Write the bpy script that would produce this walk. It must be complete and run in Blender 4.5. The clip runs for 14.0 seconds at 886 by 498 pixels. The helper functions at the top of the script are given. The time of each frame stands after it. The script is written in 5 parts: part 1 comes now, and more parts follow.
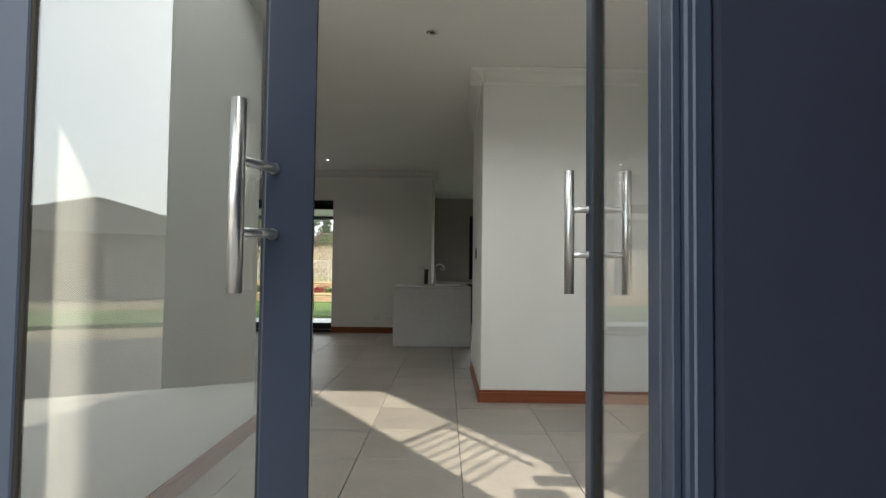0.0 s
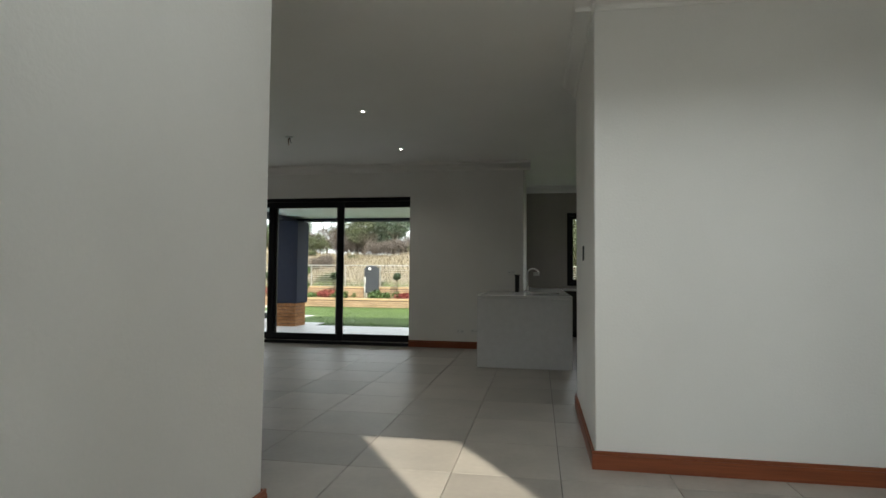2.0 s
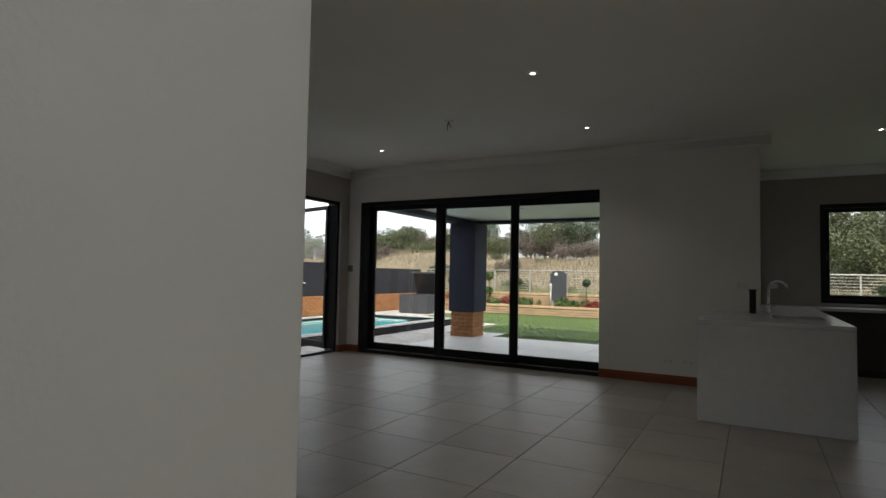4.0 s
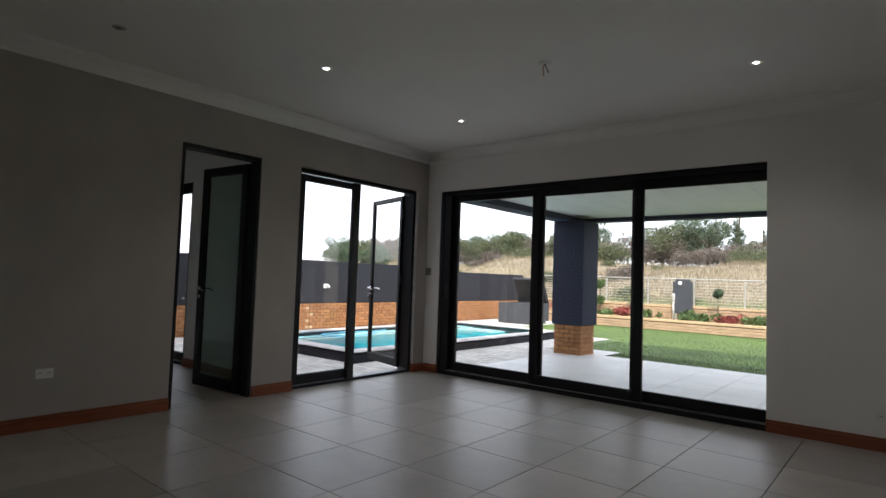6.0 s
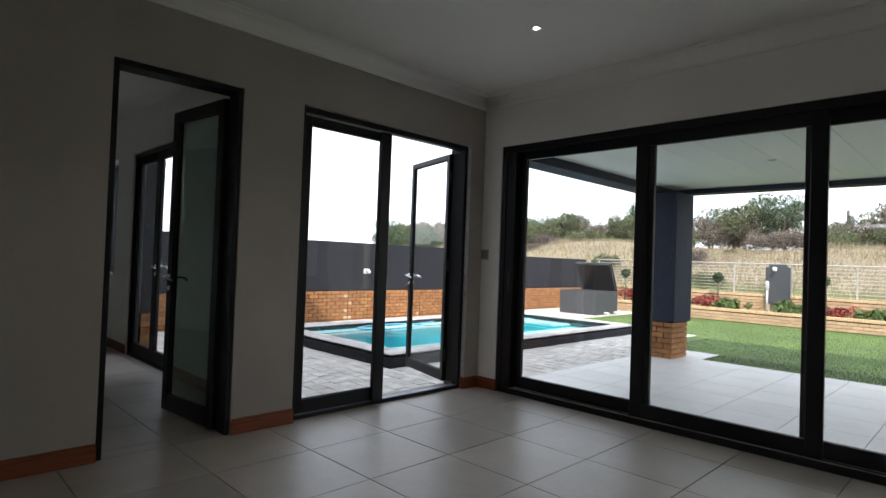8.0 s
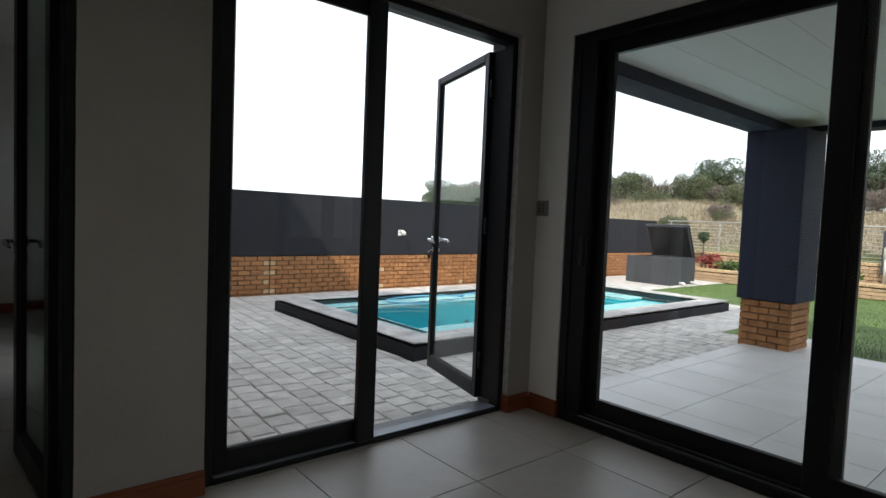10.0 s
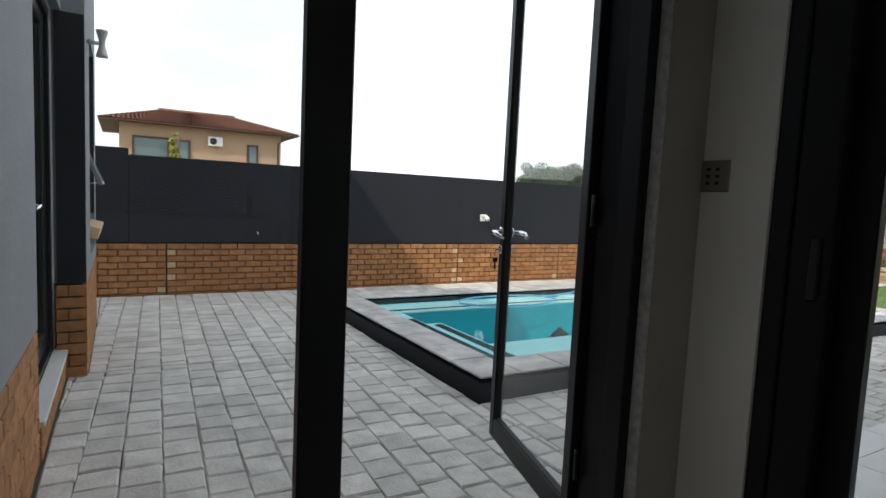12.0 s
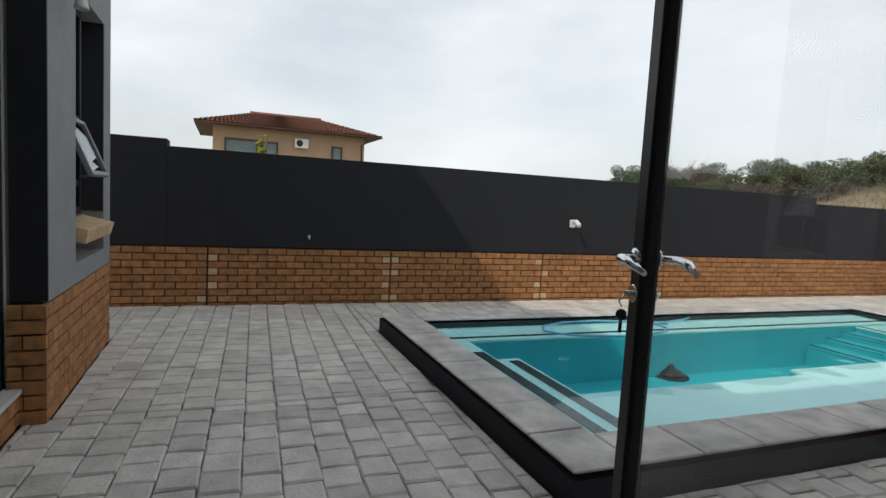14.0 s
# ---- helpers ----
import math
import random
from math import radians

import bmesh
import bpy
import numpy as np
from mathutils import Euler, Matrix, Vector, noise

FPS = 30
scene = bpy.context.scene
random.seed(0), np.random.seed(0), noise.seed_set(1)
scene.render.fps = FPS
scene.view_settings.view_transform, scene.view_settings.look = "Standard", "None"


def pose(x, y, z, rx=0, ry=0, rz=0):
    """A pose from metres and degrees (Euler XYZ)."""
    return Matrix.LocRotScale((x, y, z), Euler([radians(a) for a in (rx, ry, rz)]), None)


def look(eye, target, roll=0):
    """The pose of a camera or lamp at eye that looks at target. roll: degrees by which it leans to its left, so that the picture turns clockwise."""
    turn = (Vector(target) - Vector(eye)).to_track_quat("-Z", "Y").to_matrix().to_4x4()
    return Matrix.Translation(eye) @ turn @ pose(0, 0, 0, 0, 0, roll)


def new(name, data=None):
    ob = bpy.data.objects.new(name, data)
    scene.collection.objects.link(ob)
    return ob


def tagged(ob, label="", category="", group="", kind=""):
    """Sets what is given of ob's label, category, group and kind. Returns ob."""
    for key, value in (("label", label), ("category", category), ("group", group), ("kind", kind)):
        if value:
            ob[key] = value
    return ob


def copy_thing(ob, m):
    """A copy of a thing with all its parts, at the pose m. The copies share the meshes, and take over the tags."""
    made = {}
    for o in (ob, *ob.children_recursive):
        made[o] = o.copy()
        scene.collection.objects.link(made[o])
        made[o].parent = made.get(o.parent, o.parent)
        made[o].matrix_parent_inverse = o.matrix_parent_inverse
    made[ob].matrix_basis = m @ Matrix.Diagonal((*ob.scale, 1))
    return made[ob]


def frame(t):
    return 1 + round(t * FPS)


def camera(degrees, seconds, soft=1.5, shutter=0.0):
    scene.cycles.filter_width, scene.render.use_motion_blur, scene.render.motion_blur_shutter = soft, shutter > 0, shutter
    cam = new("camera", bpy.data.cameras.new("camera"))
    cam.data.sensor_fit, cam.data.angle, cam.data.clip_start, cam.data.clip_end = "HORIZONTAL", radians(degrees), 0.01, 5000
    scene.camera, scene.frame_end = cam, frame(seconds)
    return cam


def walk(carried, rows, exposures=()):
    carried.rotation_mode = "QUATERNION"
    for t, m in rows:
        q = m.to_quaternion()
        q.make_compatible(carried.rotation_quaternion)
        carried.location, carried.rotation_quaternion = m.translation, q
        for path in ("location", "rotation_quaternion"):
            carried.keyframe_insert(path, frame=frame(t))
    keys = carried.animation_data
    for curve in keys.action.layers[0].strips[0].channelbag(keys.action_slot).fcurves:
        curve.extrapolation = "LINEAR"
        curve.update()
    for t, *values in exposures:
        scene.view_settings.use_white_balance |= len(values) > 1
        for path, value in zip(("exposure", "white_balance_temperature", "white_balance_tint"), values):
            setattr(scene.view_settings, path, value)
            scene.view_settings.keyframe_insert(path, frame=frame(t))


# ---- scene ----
cam = camera(76.7, 14.0)
PATH = [
    (0, (-0.527, 0.572, 1.138), (-0.538, 2.571, 1.216), 0.7),
    (0.5, (-0.526, 0.926, 1.124), (-0.577, 2.924, 1.209), 0.6),
    (1, (-0.486, 1.304, 1.142), (-0.604, 3.299, 1.223), 0.6),
    (1.5, (-0.521, 1.652, 1.138), (-0.748, 3.638, 1.221), 0.6),
    (2, (-0.548, 1.987, 1.152), (-0.886, 3.956, 1.243), 0.5),
    (2.5, (-0.559, 2.39, 1.205), (-1.092, 4.315, 1.301), 0.4),
    (3, (-0.618, 2.693, 1.253), (-1.315, 4.565, 1.345), 0.8),
    (3.5, (-0.744, 3.078, 1.243), (-1.559, 4.902, 1.343), 0.8),
    (4, (-0.871, 3.473, 1.251), (-1.838, 5.221, 1.344), 1.1),
    (4.2, (-0.912, 3.625, 1.273), (-1.926, 5.347, 1.362), 1.1),
    (6.3, (-1.785, 5.222, 1.235), (-3.074, 6.747, 1.342), 2.0),
    (6.5, (-1.909, 5.336, 1.231), (-3.197, 6.862, 1.34), 1.9),
    (7, (-2.202, 5.755, 1.234), (-3.522, 7.254, 1.339), 2.1),
    (7.5, (-2.549, 6.08, 1.206), (-3.918, 7.535, 1.301), 2.0),
    (8, (-2.901, 6.435, 1.254), (-4.316, 7.848, 1.295), 2.1),
    (8.2, (-3.015, 6.599, 1.238), (-4.455, 7.987, 1.272), 2.2),
    (10.3, (-4.388, 8.097, 1.221), (-5.95, 9.34, 1.097), 2.3),
    (10.5, (-4.518, 8.231, 1.21), (-6.103, 9.443, 1.078), 2.3),
    (11, (-4.844, 8.552, 1.218), (-6.486, 9.683, 1.065), 2.3),
    (11.5, (-5.128, 8.827, 1.217), (-6.818, 9.885, 1.055), 2.6),
    (12, (-5.466, 9.08, 1.214), (-7.19, 10.077, 1.039), 2.7),
    (12.5, (-5.769, 9.307, 1.213), (-7.52, 10.256, 1.036), 2.9),
    (13, (-6.064, 9.494, 1.216), (-7.8465, 10.385, 1.038), 3.0),
    (13.5, (-6.366, 9.661, 1.195), (-8.178, 10.49, 1.024), 3.1),
    (14, (-6.618, 9.771, 1.185), (-8.471, 10.502, 1.007), 3.3),
]
EXPOSURES = [(0, 1.75, 6800, 7), (1.0, 1.78, 6700, 6), (2.0, 1.62, 6700, 5), (2.6, 1.36, 6600, 6), (3.4, 0.88, 6750, 8), (4.0, 1.0, 6800, 9), (6.5, 1.62, 6400, 13), (8.2, 1.52, 6450, 10), (10.5, 0.9, 6500, 8), (12.5, 0.64, 6550, 7), (14.0, 0.12, 6800, 8)]
walk(cam, [(t, look(eye, target, roll)) for t, eye, target, roll in PATH], EXPOSURES)

# ---- world, sun, exposure ----
DOWN_W = 4.0
SUN_EL, SUN_DIR = 46.0, Vector((-0.53, 0.848, 0)).normalized()
world = bpy.data.worlds.new("world")
scene.world = world
world.use_nodes = True
wn, wl = world.node_tree.nodes, world.node_tree.links
wn.clear()
w_out = wn.new("ShaderNodeOutputWorld")
w_bg = wn.new("ShaderNodeBackground")
w_sky = wn.new("ShaderNodeTexSky")
w_sky.sky_type, w_sky.sun_disc = "NISHITA", False
w_sky.sun_elevation = radians(SUN_EL)
w_sky.sun_rotation = math.atan2(-SUN_DIR.x, -SUN_DIR.y)
w_sky.dust_density, w_sky.air_density = 3.0, 1.0
w_co = wn.new("ShaderNodeTexCoord")
w_map = wn.new("ShaderNodeMapping")
w_map.inputs["Scale"].default_value = (1.0, 1.0, 2.6)
w_noise = wn.new("ShaderNodeTexNoise")
w_noise.inputs["Scale"].default_value, w_noise.inputs["Detail"].default_value = 1.7, 5.0
w_ramp = wn.new("ShaderNodeMapRange")
w_ramp.inputs["From Min"].default_value, w_ramp.inputs["From Max"].default_value = 0.36, 0.66
w_ramp.inputs["To Min"].default_value, w_ramp.inputs["To Max"].default_value = 0.5, 0.97
w_mix = wn.new("ShaderNodeMix")
w_mix.data_type = "RGBA"
w_mix.inputs["B"].default_value = (6.6, 7.0, 7.5, 1)
wl.new(w_co.outputs["Generated"], w_map.inputs["Vector"])
wl.new(w_map.outputs["Vector"], w_noise.inputs["Vector"])
wl.new(w_noise.outputs["Fac"], w_ramp.inputs["Value"])
wl.new(w_ramp.outputs["Result"], w_mix.inputs["Factor"])
wl.new(w_sky.outputs["Color"], w_mix.inputs["A"])
wl.new(w_mix.outputs["Result"], w_bg.inputs["Color"])
wl.new(w_bg.outputs["Background"], w_out.inputs["Surface"])
w_bg.inputs["Strength"].default_value = 0.13
# added fill lamps in two unseen invented windows, to brighten the hall
for name, at, aim, sx, sy, watts in (("fanlight_fill", (-0.925, 1.86, 4.57), (-0.925, 4.0, 3.3), 1.1, 1.3, 22.0), ("clerestory_fill", (-1.95, 3.05, 4.42), (0.5, 3.05, 3.2), 1.6, 1.6, 2.0)):
    glow = new(name, bpy.data.lights.new(name, "AREA"))
    glow.data.shape, glow.data.size, glow.data.size_y, glow.data.energy, glow.data.color = "RECTANGLE", sx, sy, watts, (0.9, 0.96, 1.0)
    glow.matrix_world = look(at, aim)
sun = new("sun", bpy.data.lights.new("sun", "SUN"))
sun.data.energy, sun.data.angle, sun.data.color = 1.7, radians(0.7), (1.0, 0.93, 0.82)
sun.matrix_world = look((0, 0, 30), Vector((0, 0, 30)) + SUN_DIR * math.cos(radians(SUN_EL)) + Vector((0, 0, -math.sin(radians(SUN_EL)))))

# ---- materials ----
def lin(r, g, b):
    return tuple((c / 255 / 12.92) if c <= 10 else ((c / 255 + 0.055) / 1.055) ** 2.4 for c in (r, g, b)) + (1,)


def surface(name, colour, rough=0.6, metal=0.0, vary=0.12, scale=6.0, bump=0.1, fine=90.0, tone=None, island=0.0, randomised=0.0, spec=0.5, gap=0.0):
    """A node material: colour broken up at two scales, with a fine bump and uneven gloss."""
    m = bpy.data.materials.new(name)
    m.use_nodes = True
    n, l = m.node_tree.nodes, m.node_tree.links
    p = n["Principled BSDF"]
    p.inputs["Roughness"].default_value, p.inputs["Metallic"].default_value = rough, metal
    p.inputs["Specular IOR Level"].default_value = spec
    co = n.new("ShaderNodeTexCoord")
    big, small = n.new("ShaderNodeTexNoise"), n.new("ShaderNodeTexNoise")
    big.inputs["Scale"].default_value, big.inputs["Detail"].default_value = scale, 4.0
    small.inputs["Scale"].default_value, small.inputs["Detail"].default_value = fine, 3.0
    geo = n.new("ShaderNodeNewGeometry")
    for t in (big, small):
        l.new(geo.outputs["Position"], t.inputs["Vector"])
    dark = tuple(c * (1 - vary) for c in colour[:3]) + (1,)
    light = tuple(min(1, c * (1 + vary)) for c in (tone or colour)[:3]) + (1,)
    mix = n.new("ShaderNodeMix")
    mix.data_type = "RGBA"
    mix.inputs["A"].default_value, mix.inputs["B"].default_value = dark, light
    stretch = n.new("ShaderNodeMapRange")
    stretch.inputs["From Min"].default_value, stretch.inputs["From Max"].default_value = 0.3, 0.7
    l.new(big.outputs["Fac"], stretch.inputs["Value"])
    l.new(stretch.outputs["Result"], mix.inputs["Factor"])
    hsv = n.new("ShaderNodeHueSaturation")
    l.new(mix.outputs["Result"], hsv.inputs["Color"])
    grain = n.new("ShaderNodeMapRange")
    grain.inputs["To Min"].default_value, grain.inputs["To Max"].default_value = 1 - vary * 0.8, 1 + vary * 0.8
    l.new(small.outputs["Fac"], grain.inputs["Value"])
    value = grain.outputs["Result"]
    for src, amount in ((n.new("ShaderNodeObjectInfo").outputs["Random"] if randomised else None, randomised),
                        (geo.outputs["Random Per Island"] if island else None, island)):
        if amount:
            r = n.new("ShaderNodeMapRange")
            r.inputs["To Min"].default_value, r.inputs["To Max"].default_value = 1 - amount, 1 + amount
            l.new(src, r.inputs["Value"])
            mul = n.new("ShaderNodeMath")
            mul.operation = "MULTIPLY"
            l.new(value, mul.inputs[0]), l.new(r.outputs["Result"], mul.inputs[1])
            value = mul.outputs["Value"]
    l.new(value, hsv.inputs["Value"])
    l.new(hsv.outputs["Color"], p.inputs["Base Color"])
    rr = n.new("ShaderNodeMapRange")
    rr.inputs["To Min"].default_value, rr.inputs["To Max"].default_value = max(0.02, rough * 0.82), min(1, rough * 1.18)
    l.new(big.outputs["Fac"], rr.inputs["Value"])
    l.new(rr.outputs["Result"], p.inputs["Roughness"])
    if bump:
        b = n.new("ShaderNodeBump")
        b.inputs["Strength"].default_value, b.inputs["Distance"].default_value = bump, 0.01
        l.new(small.outputs["Fac"], b.inputs["Height"])
        l.new(b.outputs["Normal"], p.inputs["Normal"])
    return m


def pane_material(name, tint=(1, 1, 1), base=0.035, gain=0.65):
    """Thin clear glass: see-through, with gloss that grows towards grazing angles."""
    m = bpy.data.materials.new(name)
    m.use_nodes = True
    n, l = m.node_tree.nodes, m.node_tree.links
    n.clear()
    out, mix = n.new("ShaderNodeOutputMaterial"), n.new("ShaderNodeMixShader")
    clear, gloss = n.new("ShaderNodeBsdfTransparent"), n.new("ShaderNodeBsdfGlossy")
    clear.inputs["Color"].default_value, gloss.inputs["Roughness"].default_value = (*tint, 1), 0.0
    lw, power, scale = n.new("ShaderNodeLayerWeight"), n.new("ShaderNodeMath"), n.new("ShaderNodeMath")
    power.operation, scale.operation = "POWER", "MULTIPLY_ADD"
    power.inputs[1].default_value = 5.0
    scale.inputs[1].default_value, scale.inputs[2].default_value = gain, base
    l.new(lw.outputs["Facing"], power.inputs[0])
    l.new(power.outputs["Value"], scale.inputs[0])
    l.new(scale.outputs["Value"], mix.inputs["Fac"])
    l.new(clear.outputs["BSDF"], mix.inputs[1]), l.new(gloss.outputs["BSDF"], mix.inputs[2])
    l.new(mix.outputs["Shader"], out.inputs["Surface"])
    return m


def wood_material(name, dark, light, rough=0.35):
    m = bpy.data.materials.new(name)
    m.use_nodes = True
    n, l = m.node_tree.nodes, m.node_tree.links
    p = n["Principled BSDF"]
    geo, mp = n.new("ShaderNodeNewGeometry"), n.new("ShaderNodeMapping")
    mp.inputs["Scale"].default_value = (2.0, 2.0, 60.0)
    tex, mix = n.new("ShaderNodeTexNoise"), n.new("ShaderNodeMix")
    tex.inputs["Scale"].default_value, tex.inputs["Detail"].default_value = 1.6, 6.0
    mix.data_type = "RGBA"
    mix.inputs["A"].default_value, mix.inputs["B"].default_value = dark, light
    l.new(geo.outputs["Position"], mp.inputs["Vector"])
    l.new(mp.outputs["Vector"], tex.inputs["Vector"])
    l.new(tex.outputs["Fac"], mix.inputs["Factor"])
    l.new(mix.outputs["Result"], p.inputs["Base Color"])
    p.inputs["Roughness"].default_value = rough
    b = n.new("ShaderNodeBump")
    b.inputs["Strength"].default_value = 0.08
    l.new(tex.outputs["Fac"], b.inputs["Height"])
    l.new(b.outputs["Normal"], p.inputs["Normal"])
    return m


def glow_material(name, colour, strength):
    m = bpy.data.materials.new(name)
    m.use_nodes = True
    p = m.node_tree.nodes["Principled BSDF"]
    p.inputs["Emission Color"].default_value, p.inputs["Emission Strength"].default_value = colour, strength
    return m


WHITE = surface("white_plaster", (0.8, 0.79, 0.76, 1), 0.75, vary=0.025, scale=1.5, bump=0.12, fine=70)
CEIL = surface("ceiling_paint", (0.84, 0.83, 0.8, 1), 0.85, vary=0.02, scale=1.2, bump=0.03, fine=60)
NAVY = surface("navy_plaster", (0.022, 0.026, 0.045, 1), 0.8, spec=0.3, vary=0.1, scale=2.0, bump=0.03, fine=25)
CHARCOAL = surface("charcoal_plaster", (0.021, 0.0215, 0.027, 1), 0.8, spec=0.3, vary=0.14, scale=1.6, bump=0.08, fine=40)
TAUPE = surface("taupe_plaster", (0.4, 0.37, 0.338, 1), 0.8, vary=0.07, scale=1.8, bump=0.15, fine=60)
GREYP = surface("grey_plaster", (0.25, 0.252, 0.262, 1), 0.8, vary=0.1, scale=5.0, bump=0.6, fine=38)
COARSE = surface("coarse_plaster", (0.6, 0.6, 0.6, 1), 0.9, vary=0.2, scale=40, bump=0.9, fine=160)
TILE = surface("floor_tile", (0.36, 0.33, 0.295, 1), 0.42, vary=0.1, scale=3.0, bump=0.03, fine=25, randomised=0.12)
TILES_FAR = surface("floor_tile_far", (0.36, 0.33, 0.295, 1), 0.42, vary=0.1, scale=3.0, bump=0.03, fine=25, island=0.12)
GROUT = surface("grout", (0.07, 0.064, 0.058, 1), 0.9, vary=0.15, scale=10)
PATIO_T = surface("patio_tile", (0.58, 0.57, 0.55, 1), 0.5, vary=0.08, scale=2.5, bump=0.05, fine=40, randomised=0.04)
FRAME = surface("charcoal_aluminium", (0.009, 0.0095, 0.012, 1), 0.45, spec=0.3, vary=0.06, scale=8, bump=0.03, fine=200)
FRONT = surface("blue_grey_aluminium", (0.034, 0.046, 0.074, 1), 0.38, vary=0.05, scale=6, bump=0.02, fine=200)
EDGE = surface("edge_profile", (0.17, 0.19, 0.23, 1), 0.35, vary=0.05, scale=8)
STEEL = surface("brushed_steel", (0.62, 0.61, 0.59, 1), 0.3, metal=1.0, vary=0.03, scale=30, bump=0.0, fine=300)
CHROME = surface("chrome", (0.75, 0.75, 0.76, 1), 0.12, metal=1.0, vary=0.02, scale=30, bump=0.0)
GALV = surface("galvanised", (0.5, 0.49, 0.46, 1), 0.5, metal=0.4, vary=0.08, scale=10, bump=0.02)
BLACK = surface("black_plastic", (0.015, 0.015, 0.016, 1), 0.4, vary=0.1, scale=20, bump=0.02)
RUBBER = surface("black_rubber", (0.012, 0.012, 0.012, 1), 0.7, vary=0.1, scale=20, bump=0.05)
WHITEP = surface("white_plastic", (0.75, 0.75, 0.73, 1), 0.35, vary=0.03, scale=20, bump=0.0)
STONE = surface("white_quartz", (0.68, 0.68, 0.69, 1), 0.16, vary=0.035, scale=14, bump=0.0, fine=220)
CABINET = surface("dark_cabinet", (0.05, 0.045, 0.042, 1), 0.4, vary=0.08, scale=5, bump=0.02)
SKIRT = wood_material("stained_wood", (0.13, 0.03, 0.012, 1), (0.34, 0.1, 0.04, 1))
BRICK = surface("face_brick", (0.29, 0.125, 0.048, 1), 0.85, vary=0.14, scale=14, bump=0.4, fine=120, tone=(0.4, 0.19, 0.075, 1), randomised=0.16)
BRICK_FAR = surface("face_brick_far", (0.29, 0.125, 0.048, 1), 0.85, vary=0.14, scale=14, bump=0.4, fine=120, tone=(0.4, 0.19, 0.075, 1), island=0.16)
PALE_BRICK = surface("pale_brick", (0.56, 0.4, 0.24, 1), 0.85, vary=0.15, scale=25, bump=0.4, fine=120, randomised=0.08)
TAN = surface("tan_brick", (0.46, 0.32, 0.2, 1), 0.85, vary=0.2, scale=25, bump=0.5, fine=120, randomised=0.14)
TAN_FAR = surface("tan_brick_far", (0.46, 0.32, 0.2, 1), 0.85, vary=0.2, scale=25, bump=0.5, fine=120, island=0.14)
MORTAR = surface("mortar", (0.065, 0.045, 0.034, 1), 0.95, vary=0.2, scale=30, bump=0.4)
PAVER = surface("paver", (0.485, 0.46, 0.425, 1), 0.85, vary=0.1, scale=7, bump=0.55, fine=55, tone=(0.555, 0.53, 0.49, 1), randomised=0.13)
PAVER_FAR = surface("paver_far", (0.485, 0.46, 0.425, 1), 0.85, vary=0.1, scale=7, bump=0.55, fine=55, tone=(0.555, 0.53, 0.49, 1), island=0.13)
SAND = surface("jointing_sand", (0.1, 0.098, 0.092, 1), 0.95, vary=0.25, scale=20, bump=0.5)
COPING = surface("coping_stone", (0.38, 0.362, 0.348, 1), 0.8, vary=0.2, scale=5, bump=0.3, fine=60, tone=(0.48, 0.457, 0.435, 1), randomised=0.08)
POOL = surface("pool_plaster", (0.024, 0.48, 0.545, 1), 0.6, vary=0.06, scale=2.0, bump=0.05)
LEDGE = surface("pool_ledge_plaster", (0.55, 0.83, 0.81, 1), 0.6, vary=0.05, scale=3.0, bump=0.05)
MOSAIC = surface("dark_mosaic", (0.012, 0.022, 0.026, 1), 0.2, vary=0.4, scale=60, bump=0.2)
WATER = pane_material("water", (0.83, 0.985, 1.0), 0.02, 0.7)
GLASS = pane_material("clear_glass")
FRONT_GLASS = pane_material("front_door_glass", (0.94, 0.96, 0.95), 0.15, 0.8)
TINTED = pane_material("tinted_glass", (0.45, 0.48, 0.5), 0.06)
GRASS = surface("lawn", (0.075, 0.125, 0.03, 1), 0.9, vary=0.2, scale=1.0, bump=0.7, fine=120, tone=(0.105, 0.165, 0.038, 1))
BLADE = surface("grass_blade", (0.085, 0.14, 0.033, 1), 0.8, vary=0.15, scale=0.8, bump=0, island=0.15)
EARTH = surface("sandy_earth", (0.27, 0.225, 0.155, 1), 0.95, vary=0.35, scale=0.3, bump=0.5, fine=8, tone=(0.2, 0.165, 0.1, 1))
DRY = surface("dry_grass", (0.29, 0.235, 0.165, 1), 0.9, vary=0.3, scale=0.22, bump=0, tone=(0.19, 0.165, 0.1, 1), island=0.25)
LEAF_D = surface("dark_leaf", (0.05, 0.08, 0.04, 1), 0.7, vary=0.2, scale=0.6, bump=0, island=0.4)
LEAF_M = surface("olive_leaf", (0.08, 0.096, 0.043, 1), 0.7, vary=0.25, scale=0.6, bump=0, island=0.4)
LEAF_B = surface("bare_twig", (0.14, 0.118, 0.1, 1), 0.9, vary=0.2, scale=0.6, bump=0, island=0.3)
LEAF_G = surface("shrub_leaf", (0.075, 0.125, 0.035, 1), 0.6, vary=0.2, scale=4, bump=0, island=0.4)
LEAF_R = surface("red_leaf", (0.25, 0.055, 0.045, 1), 0.6, vary=0.2, scale=4, bump=0, island=0.4)
BARK = surface("bark", (0.11, 0.085, 0.06, 1), 0.95, vary=0.3, scale=12, bump=0.6)
OCHRE = surface("ochre_render", (0.42, 0.29, 0.19, 1), 0.85, vary=0.06, scale=2, bump=0.1)
ROOF = surface("clay_roof", (0.2, 0.1, 0.075, 1), 1.0, spec=0.0, vary=0.15, scale=4, bump=0.3, island=0.14)
ROOF_G = surface("grey_roof", (0.07, 0.065, 0.06, 1), 0.8, vary=0.2, scale=4, bump=0.3, island=0.15)
BROWN = surface("brown_timber", (0.07, 0.04, 0.025, 1), 0.6, vary=0.1, scale=6)
SLATE = surface("slate_board", (0.045, 0.05, 0.06, 1), 0.6, vary=0.1, scale=5, bump=0.1)
FROST = pane_material("grey_green_glass", (0.62, 0.74, 0.68), 0.12, 0.7)
